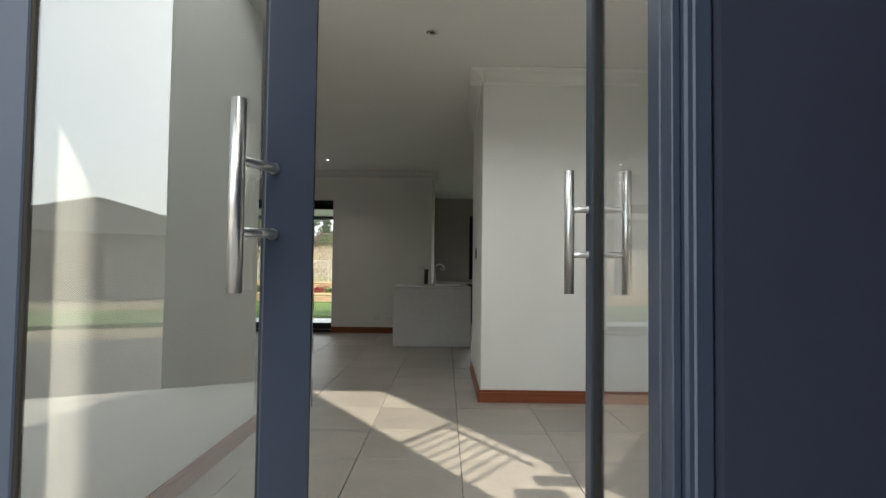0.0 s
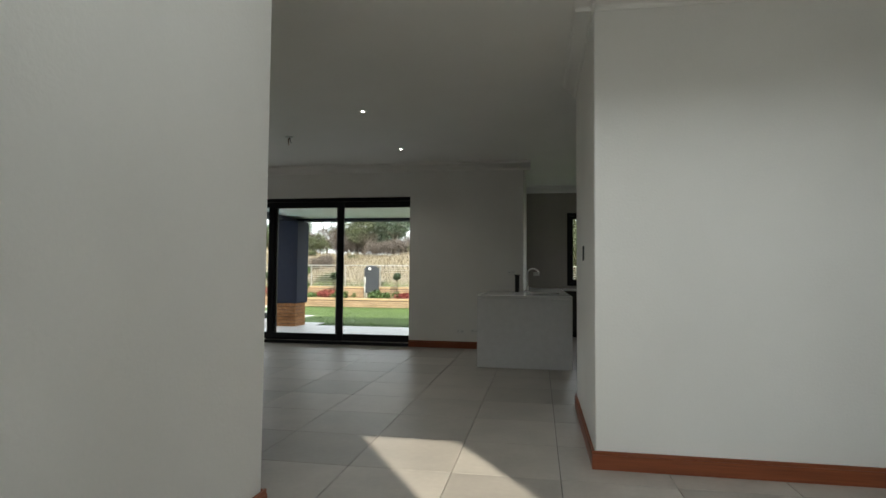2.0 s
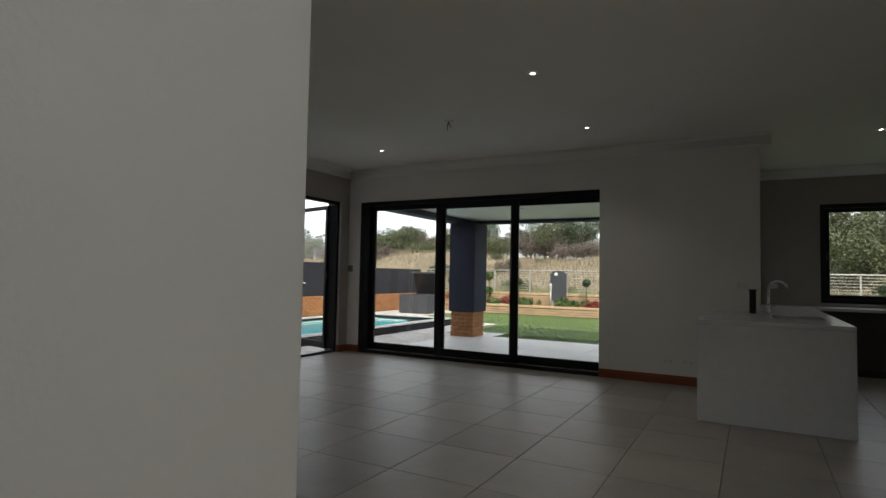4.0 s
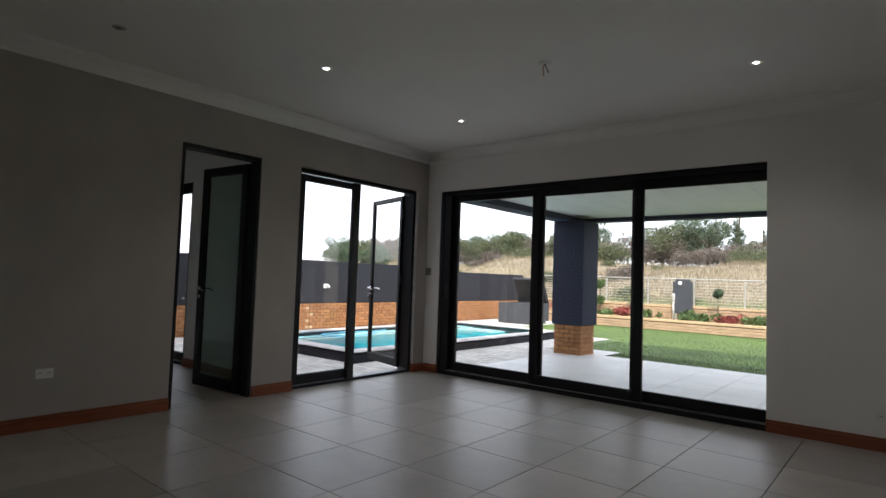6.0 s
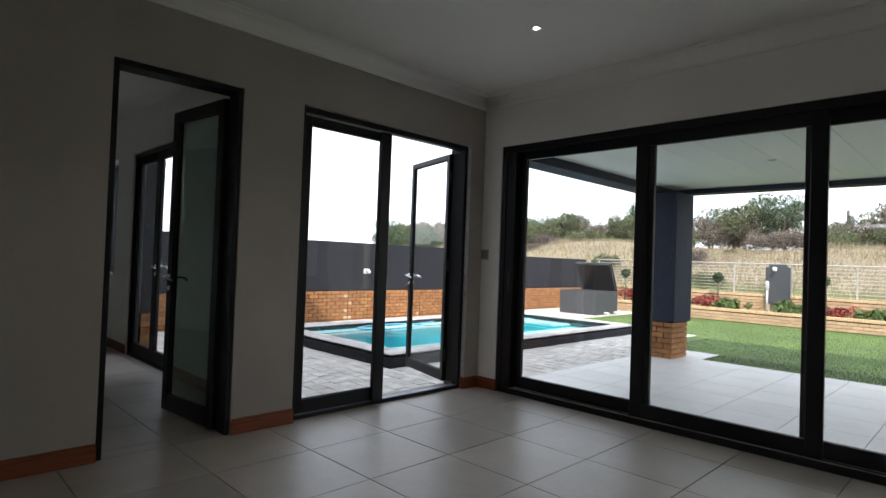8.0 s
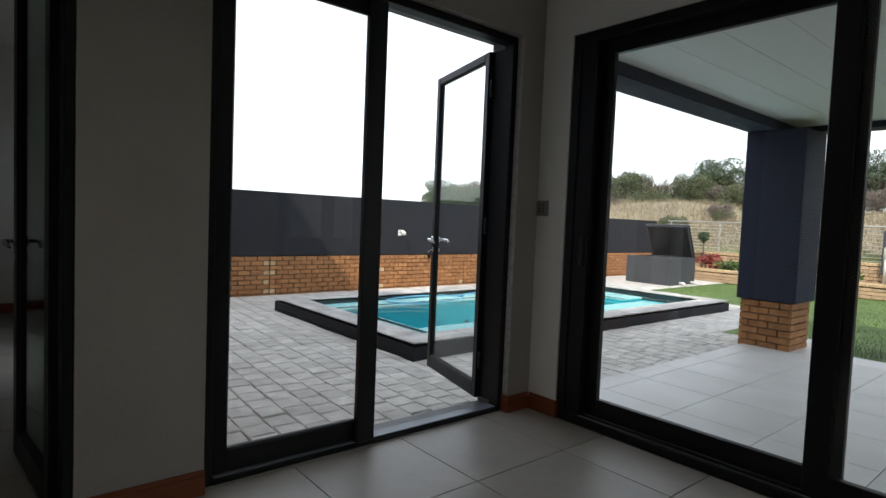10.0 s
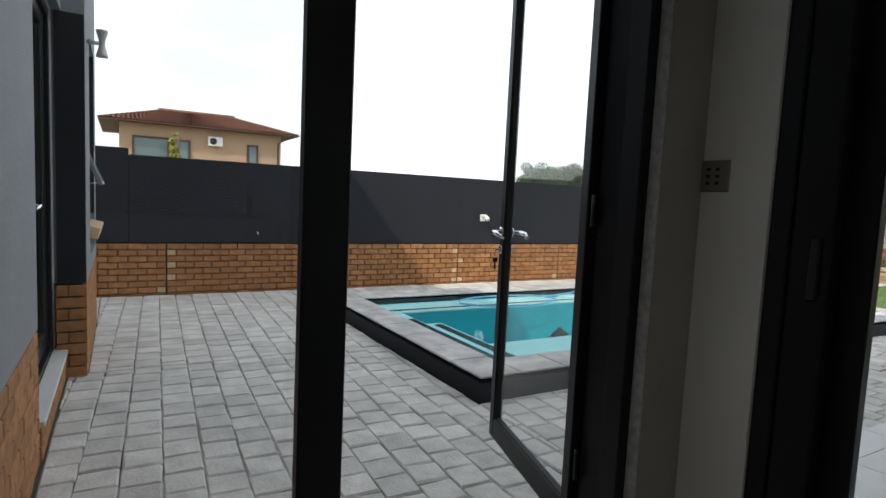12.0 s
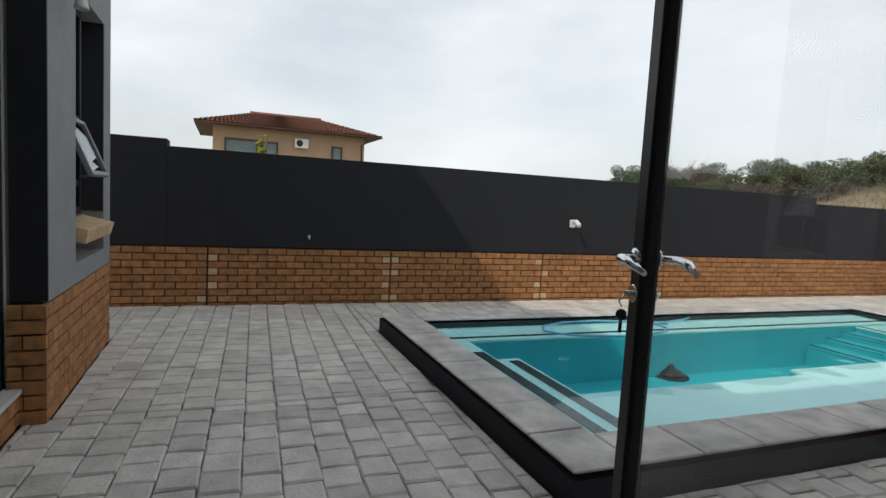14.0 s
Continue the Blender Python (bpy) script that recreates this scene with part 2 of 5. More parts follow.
LIT = glow_material("lamp_glow", (1.0, 0.97, 0.92, 1), 7.0)
HOSE = surface("blue_hose", (0.13, 0.38, 0.55, 1), 0.4, vary=0.1, scale=10)


# ---- builders ----
def mesh_of(bm, name, mat, smooth=False):
    bm.normal_update()
    me = bpy.data.meshes.new(name)
    bm.to_mesh(me)
    bm.free()
    me.materials.append(mat)
    if smooth:
        for f in me.polygons:
            f.use_smooth = True
    return me


def thing(name, label, category, at=(0, 0, 0), turn=0.0, group="", kind=""):
    """An Empty at a thing's base; its parts are built round it."""
    ob = new(name)
    ob.empty_display_size = 0.1
    ob.matrix_world = pose(*at, 0, 0, turn)
    return tagged(ob, label, category, group, kind)


def part(name, bm, mat, parent, label="", smooth=False):
    ob = new(name, mesh_of(bm, name, mat, smooth) if isinstance(bm, bmesh.types.BMesh) else bm)
    ob.parent = parent
    return tagged(ob, label)


def single(name, bm, mat, label, category, at=None, group="", kind="", smooth=False):
    ob = new(name, mesh_of(bm, name, mat, smooth))
    if at is not None:
        ob.matrix_world = at
    return tagged(ob, label, category, group, kind)


def structure(name, bm, mat, label, category):
    return single(name, bm, mat, label, category, kind="structure")


def add_box(bm, lo, hi, bevel=0.0, seg=1):
    lo, hi = Vector(lo), Vector(hi)
    if bevel <= 0:
        v = [bm.verts.new((x, y, z)) for x in (lo.x, hi.x) for y in (lo.y, hi.y) for z in (lo.z, hi.z)]
        for q in ((0, 1, 3, 2), (4, 6, 7, 5), (0, 4, 5, 1), (2, 3, 7, 6), (0, 2, 6, 4), (1, 5, 7, 3)):
            bm.faces.new([v[i] for i in q])
        return bm
    part_bm = bmesh.new()
    add_box(part_bm, lo, hi)
    bmesh.ops.bevel(part_bm, geom=part_bm.edges[:], offset=bevel, segments=seg, affect="EDGES", profile=0.5)
    join(bm, part_bm)
    return bm


def join(bm, other, m=None):
    """Adds another bmesh to bm and frees it."""
    if m is not None:
        other.transform(m)
    seen = {v: bm.verts.new(v.co) for v in other.verts}
    for f in other.faces:
        nf = bm.faces.new([seen[v] for v in f.verts])
        nf.smooth = f.smooth
    other.free()
    return bm


def box(lo, hi, bevel=0.0, seg=1):
    return add_box(bmesh.new(), lo, hi, bevel, seg)


def boxes(*pairs, bevel=0.0):
    bm = bmesh.new()
    for lo, hi in pairs:
        add_box(bm, lo, hi, bevel)
    return bm


def add_tube(bm, points, radius, sides=10, cap=True):
    """A round bar along points; radius is one number or one for each point."""
    pts = [Vector(p) for p in points]
    radii = radius if isinstance(radius, (list, tuple)) else [radius] * len(pts)
    rings = []
    side = None
    for i, p in enumerate(pts):
        d = (pts[min(i + 1, len(pts) - 1)] - pts[max(i - 1, 0)]).normalized()
        if side is None:
            side = d.orthogonal().normalized()
        side = (side - d * side.dot(d)).normalized()
        up = d.cross(side)
        rings.append([bm.verts.new(p + (side * math.cos(a) + up * math.sin(a)) * radii[i]) for a in (2 * math.pi * k / sides for k in range(sides))])
    for a, b in zip(rings, rings[1:]):
        for k in range(sides):
            f = bm.faces.new((a[k], a[(k + 1) % sides], b[(k + 1) % sides], b[k]))
            f.smooth = True
    if cap:
        bm.faces.new(rings[0][::-1]), bm.faces.new(rings[-1])
    return bm


def tube(points, radius, sides=10):
    return add_tube(bmesh.new(), points, radius, sides)


def turned(profile, sides=16):
    """A lathe shape round z from (radius, z) pairs."""
    bm = bmesh.new()
    rings = [[bm.verts.new((r * math.cos(2 * math.pi * k / sides), r * math.sin(2 * math.pi * k / sides), z)) for k in range(sides)] for r, z in profile]
    for a, b in zip(rings, rings[1:]):
        for k in range(sides):
            f = bm.faces.new((a[k], a[(k + 1) % sides], b[(k + 1) % sides], b[k]))
            f.smooth = True
    bm.faces.new(rings[0][::-1]), bm.faces.new(rings[-1])
    return bm


def raw_mesh(name, verts, faces, mat):
    me = bpy.data.meshes.new(name)
    me.from_pydata(verts, [], faces)
    me.materials.append(mat)
    return me


def tray(bm, lo, hi, chamfer):
    """A slab piece without a bottom: four sides, a chamfer and a top."""
    (x0, y0, z0), (x1, y1, z1) = lo, hi
    c = chamfer
    a = [bm.verts.new(p) for p in ((x0, y0, z0), (x1, y0, z0), (x1, y1, z0), (x0, y1, z0))]
    b = [bm.verts.new(p) for p in ((x0, y0, z1 - c), (x1, y0, z1 - c), (x1, y1, z1 - c), (x0, y1, z1 - c))]
    t = [bm.verts.new(p) for p in ((x0 + c, y0 + c, z1), (x1 - c, y0 + c, z1), (x1 - c, y1 - c, z1), (x0 + c, y1 - c, z1))]
    for u, v in ((a, b), (b, t)):
        for k in range(4):
            bm.faces.new((u[k], u[(k + 1) % 4], v[(k + 1) % 4], v[k]))
    bm.faces.new(t)
    return bm

# ---- the house: walls, floors, ceilings ----
X1, YN, CEILING, HEAD, PAVE = -6.65, 10.73, 2.92, 2.4, -0.21
TH = 0.28


def wall_run(axis, c0, c1, start, end, z0, z1, holes=()):
    """A straight wall from start to end with rectangular holes (from, to, bottom, top). axis: the way it runs; c0, c1: its two faces."""
    bm = bmesh.new()

    def put(a, b, lo, hi):
        if b - a > 1e-4 and hi - lo > 1e-4:
            add_box(bm, (a, c0, lo) if axis == "x" else (c0, a, lo), (b, c1, hi) if axis == "x" else (c1, b, hi))
    at = start
    for a, b, lo, hi in sorted(holes):
        put(at, a, z0, z1)
        put(a, b, z0, lo)
        put(a, b, hi, z1)
        at = b
    put(at, end, z0, z1)
    return bm


FRENCH = (8.645, 10.535, 0.0, HEAD)
NOOK = (7.36, 8.17, 0.0, HEAD)
SLIDE = (-6.42, -2.43, 0.0, HEAD)
WING_DOOR = (-10.33, -8.83, 0.0, HEAD)
WING_WIN = (-11.62, -10.95, 0.92, HEAD)
KITCHEN_WIN = (0.0, 1.9, 0.95, HEAD)
ENTRY = (-1.62, 0.03, 0.0, 2.7)
TALL = (0.65, 1.52, 0.1, 5.08)

FAN = (-1.55, -0.3, 3.85, 5.3)


def front_wall(c0, c1, a, b, z0, z1):
    """The front wall: the door with an added, unseen fanlight over it, and the tall stair window."""
    bm = wall_run("x", c0, c1, a, b, z0, 3.6, (ENTRY, (TALL[0], TALL[1], TALL[2], 3.6)))
    return join(bm, wall_run("x", c0, c1, a, b, 3.6, z1, (FAN, (TALL[0], TALL[1], 3.6, TALL[3]))))


structure("wall_west", wall_run("y", X1 - 0.16, X1, 4.55, 11.01, 0, 3.1, (NOOK, FRENCH)), TAUPE, "taupe plastered living room wall with two door openings", "wall")
structure("wall_west_outer", wall_run("y", X1 - TH, X1 - 0.162, 8.722, 11.01, -0.3, 5.3, ((8.722, FRENCH[1], 0.0, HEAD),)), GREYP, "grey textured plaster outer wall beside the pool", "wall")
structure("wall_north", wall_run("x", YN, YN + 0.14, X1 + 0.002, -0.79, 0, 3.1, (SLIDE,)), WHITE, "white plastered wall around the wide sliding door", "wall")
structure("wall_north_outer", wall_run("x", YN + 0.142, YN + TH, X1 + 0.002, -0.79, -0.3, 5.3, (SLIDE,)), GREYP, "grey plastered outer wall facing the patio", "wall")
structure("plaster_edge", box((-2.59, YN, 0.0), (-2.431, YN + 0.009, HEAD)), WHITE, "thin white plaster edge beside the sliding door", "trim")
structure("wall_south", boxes(((-6.81, 4.3, 0), (-2.152, 4.548, 3.1))), WHITE, "white plastered wall behind the living room", "wall")
lw = box((-2.15, 1.985, 0), (-1.865, 4.55, 2.918))
bmesh.ops.bevel(lw, geom=[e for e in lw.edges if abs(e.verts[0].co.z - e.verts[1].co.z) > 1 and e.verts[0].co.y > 4], offset=0.012, segments=3, affect="EDGES", profile=0.5)
structure("wall_entrance_left", lw, WHITE, "white plastered entrance hall wall with rounded corner", "wall")
structure("wall_entrance_upper", wall_run("y", -2.15, -1.9, 1.985, 4.25, 2.922, 5.6, ((2.15, 3.95, 3.5, 5.35),)), WHITE, "white plastered upper walls of the double volume hall", "wall")
structure("wall_gallery", box((-1.898, 4.1, 3.1), (3.2, 4.25, 5.6)), WHITE, "white plastered gallery wall above the hall ceiling", "wall")
rw = box((-0.215, 5.5, 0), (1.6, 7.15, 2.918))
bmesh.ops.bevel(rw, geom=[e for e in rw.edges if abs(e.verts[0].co.z - e.verts[1].co.z) > 1 and e.verts[0].co.x < 0], offset=0.01, segments=3, affect="EDGES", profile=0.5)
structure("wall_block", rw, WHITE, "white plastered wall block between hall and kitchen", "wall")
structure("wall_passage", boxes(((2.45, 5.5, 0), (3.2, 5.7, 2.918)), ((1.602, 5.5, 2.4), (2.448, 5.7, 2.918))), WHITE, "white plastered wall around a dark doorway", "wall")
structure("wall_east", box((3.202, 1.7, -0.3), (3.45, 13.58, 5.6)), WHITE, "plain white plastered side wall", "wall")
structure("wall_front", front_wall(1.842, 1.98, -2.15, 3.2, 0, 5.6), WHITE, "white inner face of the front wall", "wall")
structure("wall_front_outer", front_wall(1.70, 1.84, -7.2, 3.45, -0.3, 5.8), NAVY, "dark navy textured plaster front wall", "wall")
structure("wall_kitchen_west", box((-1.07, 11.012, 0), (-0.792, 13.3, 3.1)), WHITE, "white plastered kitchen wall", "wall")
structure("wall_kitchen_north", wall_run("x", 13.302, 13.58, -1.07, 3.2, -0.3, 3.1, (KITCHEN_WIN,)), surface("taupe_paint", (0.36, 0.33, 0.3, 1), 0.7, vary=0.04, scale=2, bump=0.08), "taupe painted kitchen wall with a window", "wall")
# the room beyond the narrow doorway, and the wing's outside
structure("wall_wing_inner", wall_run("x", 8.53, 8.66, -12.0, X1 - 0.162, 0, 2.9, (WING_DOOR, WING_WIN)), WHITE, "white plastered wall of the side room", "wall")
structure("wall_wing_end", box((-12.14, 5.2, -0.3), (-12.002, 8.66, 5.3)), WHITE, "white plastered end wall of the side room", "wall")
structure("wall_wing_south", box((-12.0, 5.06, -0.3), (-6.812, 5.198, 5.3)), WHITE, "white plastered back wall of the side room", "wall")
structure("wall_wing_outer", wall_run("x", 8.662, 8.86, -12.14, WING_DOOR[0], 0.48, 5.3, ((WING_WIN[0] - 0.25, WING_WIN[1], 0.62, HEAD),)), GREYP, "grey rough plaster wing pier above face brick", "wall")
structure("wall_wing_recess", wall_run("x", 8.662, 8.72, WING_DOOR[0] + 0.002, X1 - TH - 0.002, 0.48, 5.3, ((WING_DOOR[0] + 0.002, WING_DOOR[1], 0.48, HEAD),)), GREYP, "grey rough plaster wing wall around the glazed door", "wall")
structure("floor_slab", boxes(((X1 - 0.27, 4.3, -0.3), (3.2, 10.99, -0.012)), ((-12.0, 5.2, -0.3), (X1 - 0.272, 8.66, -0.012)), ((-2.1, 1.72, -0.3), (3.2, 4.298, -0.012)), ((-1.05, 10.992, -0.3), (3.2, 13.3, -0.012))), GROUT, "dark grout between the floor tiles", "floor")
structure("ceiling", boxes(((-6.812, 4.3, CEILING), (-1.9, 10.99, 3.09)), ((-1.9, 4.1, CEILING), (3.2, 10.99, 3.09)), ((-1.07, 10.99, CEILING), (3.2, 13.3, 3.09))), CEIL, "flat white painted ceiling", "ceiling")
structure("ceiling_hall", box((-2.15, 1.7, 5.6), (3.45, 4.25, 5.8)), CEIL, "white ceiling high over the entrance hall", "ceiling")
structure("ceiling_wing", box((-12.14, 5.06, 2.9), (-6.812, 8.66, 3.05)), CEIL, "white ceiling of the side room", "ceiling")
structure("roof_slab", boxes(((-12.3, 5.0, 5.3), (X1 + 0.1, 8.95, 5.45)), ((X1 - 0.26, 1.85, 3.12), (-2.2, 11.005, 3.3)), ((-2.198, 4.3, 3.12), (3.2, 11.005, 3.3))), NAVY, "flat dark roof slab over the house", "roof")
structure("wall_upper_outer", boxes(((-7.2, 1.842, -0.3), (-6.95, 5.05, 5.3)),), NAVY, "dark outer wall towards the street", "wall")


def skirting(pairs):
    bm = bmesh.new()
    for lo, hi in pairs:
        add_box(bm, (*lo, 0.001), (*hi, 0.086))
        mx, my = (hi[0] - lo[0]), (hi[1] - lo[1])
        d = 0.005
        add_box(bm, (lo[0] + (d if mx < 0.05 else 0), lo[1] + (d if my < 0.05 else 0), 0.087), (hi[0] - (d if mx < 0.05 else 0), hi[1] - (d if my < 0.05 else 0), 0.108))
    return bm


S = 0.02
structure("baseboard_west", skirting([((X1, 4.57), (X1 + S, NOOK[0])), ((X1, NOOK[1] + 0.002), (X1 + S, FRENCH[0])), ((X1, FRENCH[1]), (X1 + S, YN - S))]), SKIRT, "reddish stained wooden skirting along the living room", "skirting")
structure("baseboard_west_reveal", skirting([((X1 - 0.07, FRENCH[1] - S), (X1 + S, FRENCH[1]))]), SKIRT, "reddish stained wooden skirting in the door reveal", "skirting")
structure("baseboard_north", skirting([((X1 + S, YN - S), (SLIDE[0] + 0.001, YN)), ((-2.59, YN - S), (-0.79, YN))]), SKIRT, "reddish stained wooden skirting beside the sliding door", "skirting")
structure("baseboard_north_reveal", skirting([((SLIDE[0], YN - S), (SLIDE[0] + S, YN + 0.07))]), SKIRT, "reddish stained wooden skirting in the sliding door reveal", "skirting")
structure("baseboard_entrance", skirting([((-1.865, 1.98), (-1.865 + S, 4.55 + S)), ((-2.2, 4.55), (-1.865, 4.55 + S))]), SKIRT, "reddish stained wooden skirting in the hall", "skirting")
structure("baseboard_block", skirting([((-0.235, 5.48), (1.6, 5.5)), ((-0.235, 5.5), (-0.215, 7.15))]), SKIRT, "reddish stained wooden skirting round the wall block", "skirting")
structure("baseboard_wing", skirting([((-12.0, 8.51), (WING_DOOR[0], 8.53)), ((WING_DOOR[1], 8.51), (-6.83, 8.53)), ((-12.0, 5.3), (-11.98, 8.51))]), SKIRT, "reddish stained wooden skirting of the side room", "skirting")


COVE = ((0.0, 0.128), (0.014, 0.128), (0.016, 0.112), (0.024, 0.104), (0.03, 0.082), (0.046, 0.056), (0.07, 0.036), (0.094, 0.028), (0.098, 0.016), (0.112, 0.014), (0.114, 0.0))


def cornice(runs):
    """A coved plaster moulding under the ceiling: each run is (axis, wall face, side it stands on, from, to)."""
    bm = bmesh.new()
    for axis, face, side, a, b in runs:
        ends = []
        for along in (a, b):
            pts = [(along, face + side * d, CEILING - 0.001 - drop) for d, drop in COVE] + [(along, face, CEILING - 0.001)]
            ends.append([bm.verts.new(p if axis == "x" else (p[1], p[0], p[2])) for p in pts])
        n = len(ends[0])
        for k in range(n):
            f = bm.faces.new((ends[0][k], ends[0][(k + 1) % n], ends[1][(k + 1) % n], ends[1][k]))
            f.smooth = 2 < k < 7
        bm.faces.new(ends[0]), bm.faces.new(ends[1][::-1])
    bmesh.ops.recalc_face_normals(bm, faces=bm.faces[:])
    return bm


structure("cornice", cornice([("x", 5.5, -1, -0.329, 1.6), ("y", -0.215, -1, 5.387, 7.264), ("x", YN, -1, X1 + 0.001, -0.676), ("x", 13.3, -1, -0.79, 3.2), ("y", X1, 1, 4.552, YN - 0.001)]), CEIL, "coved white plaster cornice", "trim")

# coarse plaster lining of the pool door's far reveal
structure("door_reveal", boxes(((X1 - 0.068, FRENCH[1] - 0.004, 0.11), (X1 - 0.004, FRENCH[1] + 0.0, HEAD))), COARSE, "coarse grey plaster door reveal", "trim")
structure("door_sill", box((X1 - 0.3, FRENCH[0], -0.06), (X1 - 0.0, FRENCH[1], -0.004), 0.006), surface("sill_screed", (0.4, 0.39, 0.38, 1), 0.7, vary=0.08, scale=6), "pale grey sill under the pool door", "sill")
structure("step_north", box((-7.2, YN + 0.282, -0.3), (-1.08, YN + 0.46, -0.02)), PATIO_T, "tiled step below the sliding door", "step")

# ---- ground and far land ----
def land_height(x, y):
    """Flat about the house; behind the fence the ground climbs to a grassy dune."""
    h = -0.3
    if y > 26:
        s = min(1.0, (y - 26) / 34.0)
        h += 3.1 * s * s * (3 - 2 * s)
        h += s * 1.1 * noise.noise(Vector((x * 0.07, y * 0.09, 0.3))) + s * 0.35 * noise.noise(Vector((x * 0.3, y * 0.3, 4.0)))
        h += 1.3 * math.exp(-((x + 9.5) / 7.5) ** 2 - ((y - 46) / 8.0) ** 2)
        h += 0.9 * math.exp(-((x + 27) / 6.0) ** 2 - ((y - 48) / 7.0) ** 2)
    return h


def build_land():
    xs = [-600, -300, -180, -120] + [-90 + 2.2 * i for i in range(62)] + [-12.1, -8.75] + [60, 90, 140, 250, 500]
    xs.sort()
    ys = [-500, -200, -80, -30, 0, 11.4, 18.4, 26] + [27.5 + 1.6 * i for i in range(44)] + [105, 140, 200, 320, 600]
    verts = [(x, y, land_height(x, y)) for y in ys for x in xs]
    n = len(xs)
    faces = [(j * n + i, j * n + i + 1, (j + 1) * n + i + 1, (j + 1) * n + i) for j in range(len(ys) - 1) for i in range(n - 1)
             if not (ys[j] == 11.4 and -12.2 < xs[i] < -8.8)]
    me = raw_mesh("ground", verts, faces, EARTH)
    for f in me.polygons:
        f.use_smooth = True
    tagged(new("ground", me), "sandy ground with dry grass rising behind the fence", "ground", kind="structure")


build_land()


def leaf_cloud(rng, centres, radii, count, size, squash=0.85, hang=0.0):
    """Small crossed leaves scattered on and in a set of blobs; numbers come from rng."""
    w = np.array([r ** 2 for r in radii])
    pick = rng.choice(len(radii), count, p=w / w.sum())
    d = rng.normal(size=(count, 3))
    d /= np.linalg.norm(d, axis=1)[:, None]
    r = np.array(radii)[pick] * (0.55 + 0.5 * rng.random(count) ** 0.6)
    p = np.array(centres)[pick] + d * r[:, None] * np.array((1, 1, squash))
    u = rng.normal(size=(count, 3))
    u /= np.linalg.norm(u, axis=1)[:, None]
    v = np.cross(u, rng.normal(size=(count, 3)))
    v /= np.linalg.norm(v, axis=1)[:, None]
    s = (size * (0.6 + 0.8 * rng.random(count)))[:, None]
    quad = np.stack([p - u * s, p - v * s * 0.5, p + u * s, p + v * s * 0.5], axis=1).reshape(-1, 3)
    idx = np.arange(count * 4).reshape(-1, 4)
    return [tuple(q) for q in quad.tolist()], [tuple(f) for f in idx.tolist()]


def tree(seed, height, spread, leaf, label, kind="round", leaves=5200, size=0.1):
    """A tapered trunk with limbs and an uneven crown of small leaves."""
    rng = np.random.default_rng(seed)
    t = thing("tree", label, "tree")
    bm = bmesh.new()
    top = height * (0.9 if kind == "conifer" else 0.55)
    bend = rng.normal(size=2) * 0.04 * height
    add_tube(bm, [(0, 0, -0.3), (bend[0] * 0.4, bend[1] * 0.4, top * 0.5), (bend[0], bend[1], top)], [height * 0.035, height * 0.026, height * 0.012], 7)
    centres, radii = [], []
    n = 9 if kind == "conifer" else 13
    for k in range(n):
        a = rng.random() * 6.283
        if kind == "conifer":
            f = 0.2 + 0.78 * k / n
            r = spread * (1 - f) * 0.9 + 0.1 * spread
            c = (math.cos(a) * r * 0.35, math.sin(a) * r * 0.35, height * f)
            rad = r * 0.75
        else:
            f = 0.45 + 0.4 * rng.random()
            out = spread * (0.3 + 0.55 * rng.random())
            c = (math.cos(a) * out, math.sin(a) * out, height * f + 0.12 * height * rng.random())
            rad = spread * (0.28 + 0.2 * rng.random())
        mid = (c[0] * 0.45, c[1] * 0.45, c[2] * 0.72)
        start = (bend[0] * 0.5, bend[1] * 0.5, min(top * 0.95, c[2] * 0.6))
        add_tube(bm, [start, mid, c], [height * 0.014, height * 0.009, height * 0.004], 5)
        if kind == "bare":
            for _ in range(9):
                e = Vector(c) + Vector((rng.normal() * 0.4, rng.normal() * 0.4, abs(rng.normal()) * 0.5)) * spread * 0.5
                add_tube(bm, [c, tuple((Vector(c) + e) / 2 + Vector((0, 0, 0.05 * height))), tuple(e)], [height * 0.005, height * 0.003, height * 0.0012], 4)
        centres.append(c), radii.append(rad)
    part("trunk", bm, BARK, t)
    v, f = leaf_cloud(rng, centres, radii, leaves, size)
    part("crown", raw_mesh("crown", v, f, leaf), leaf, t)
    return t


def scatter(name, rng, n, place, height, width, mat, label, lean=0.25):
    """Many thin blades on the ground in one mesh."""
    verts, faces = [], []
    for _ in range(n):
        x, y, z, k = place(rng)
        h = height * (0.5 + 0.9 * rng.random()) * k
        a = rng.random() * 6.283
        dx, dy = math.cos(a) * width * 0.5, math.sin(a) * width * 0.5
        lx, ly = rng.normal() * lean * h, rng.normal() * lean * h
        i = len(verts)
        verts += [(x - dx, y - dy, z - 0.02), (x + dx, y + dy, z - 0.02), (x + lx, y + ly, z + h)]
        faces.append((i, i + 1, i + 2))
    return tagged(new(name, raw_mesh(name, verts, faces, mat)), label, "grass", kind="stuff")


rng = np.random.default_rng(5)


def dune_place(r):
    y = 26.5 + 40 * r.random() ** 1.25
    x = -8 + (y - 5) * (-1.25 + 1.75 * r.random())
    tuft = 0.55 + 0.9 * max(0.0, noise.noise(Vector((x * 0.35, y * 0.35, 9.0))) + 0.25)
    return x, y, land_height(x, y), tuft


scatter("dry_grass", rng, 90000, dune_place, 0.36, 0.045, DRY, "tall pale dry grass on the dune")
scatter("green_reeds", rng, 9000, lambda r: ((lambda x, y: (x, y, land_height(x, y), 1.0))(-13.5 + 22 * r.random(), 26.3 + 3.5 * r.random() ** 2)), 0.85, 0.05, surface("reed", (0.17, 0.22, 0.07, 1), 0.8, vary=0.2, scale=0.5, bump=0, island=0.4), "green reeds standing behind the fence")

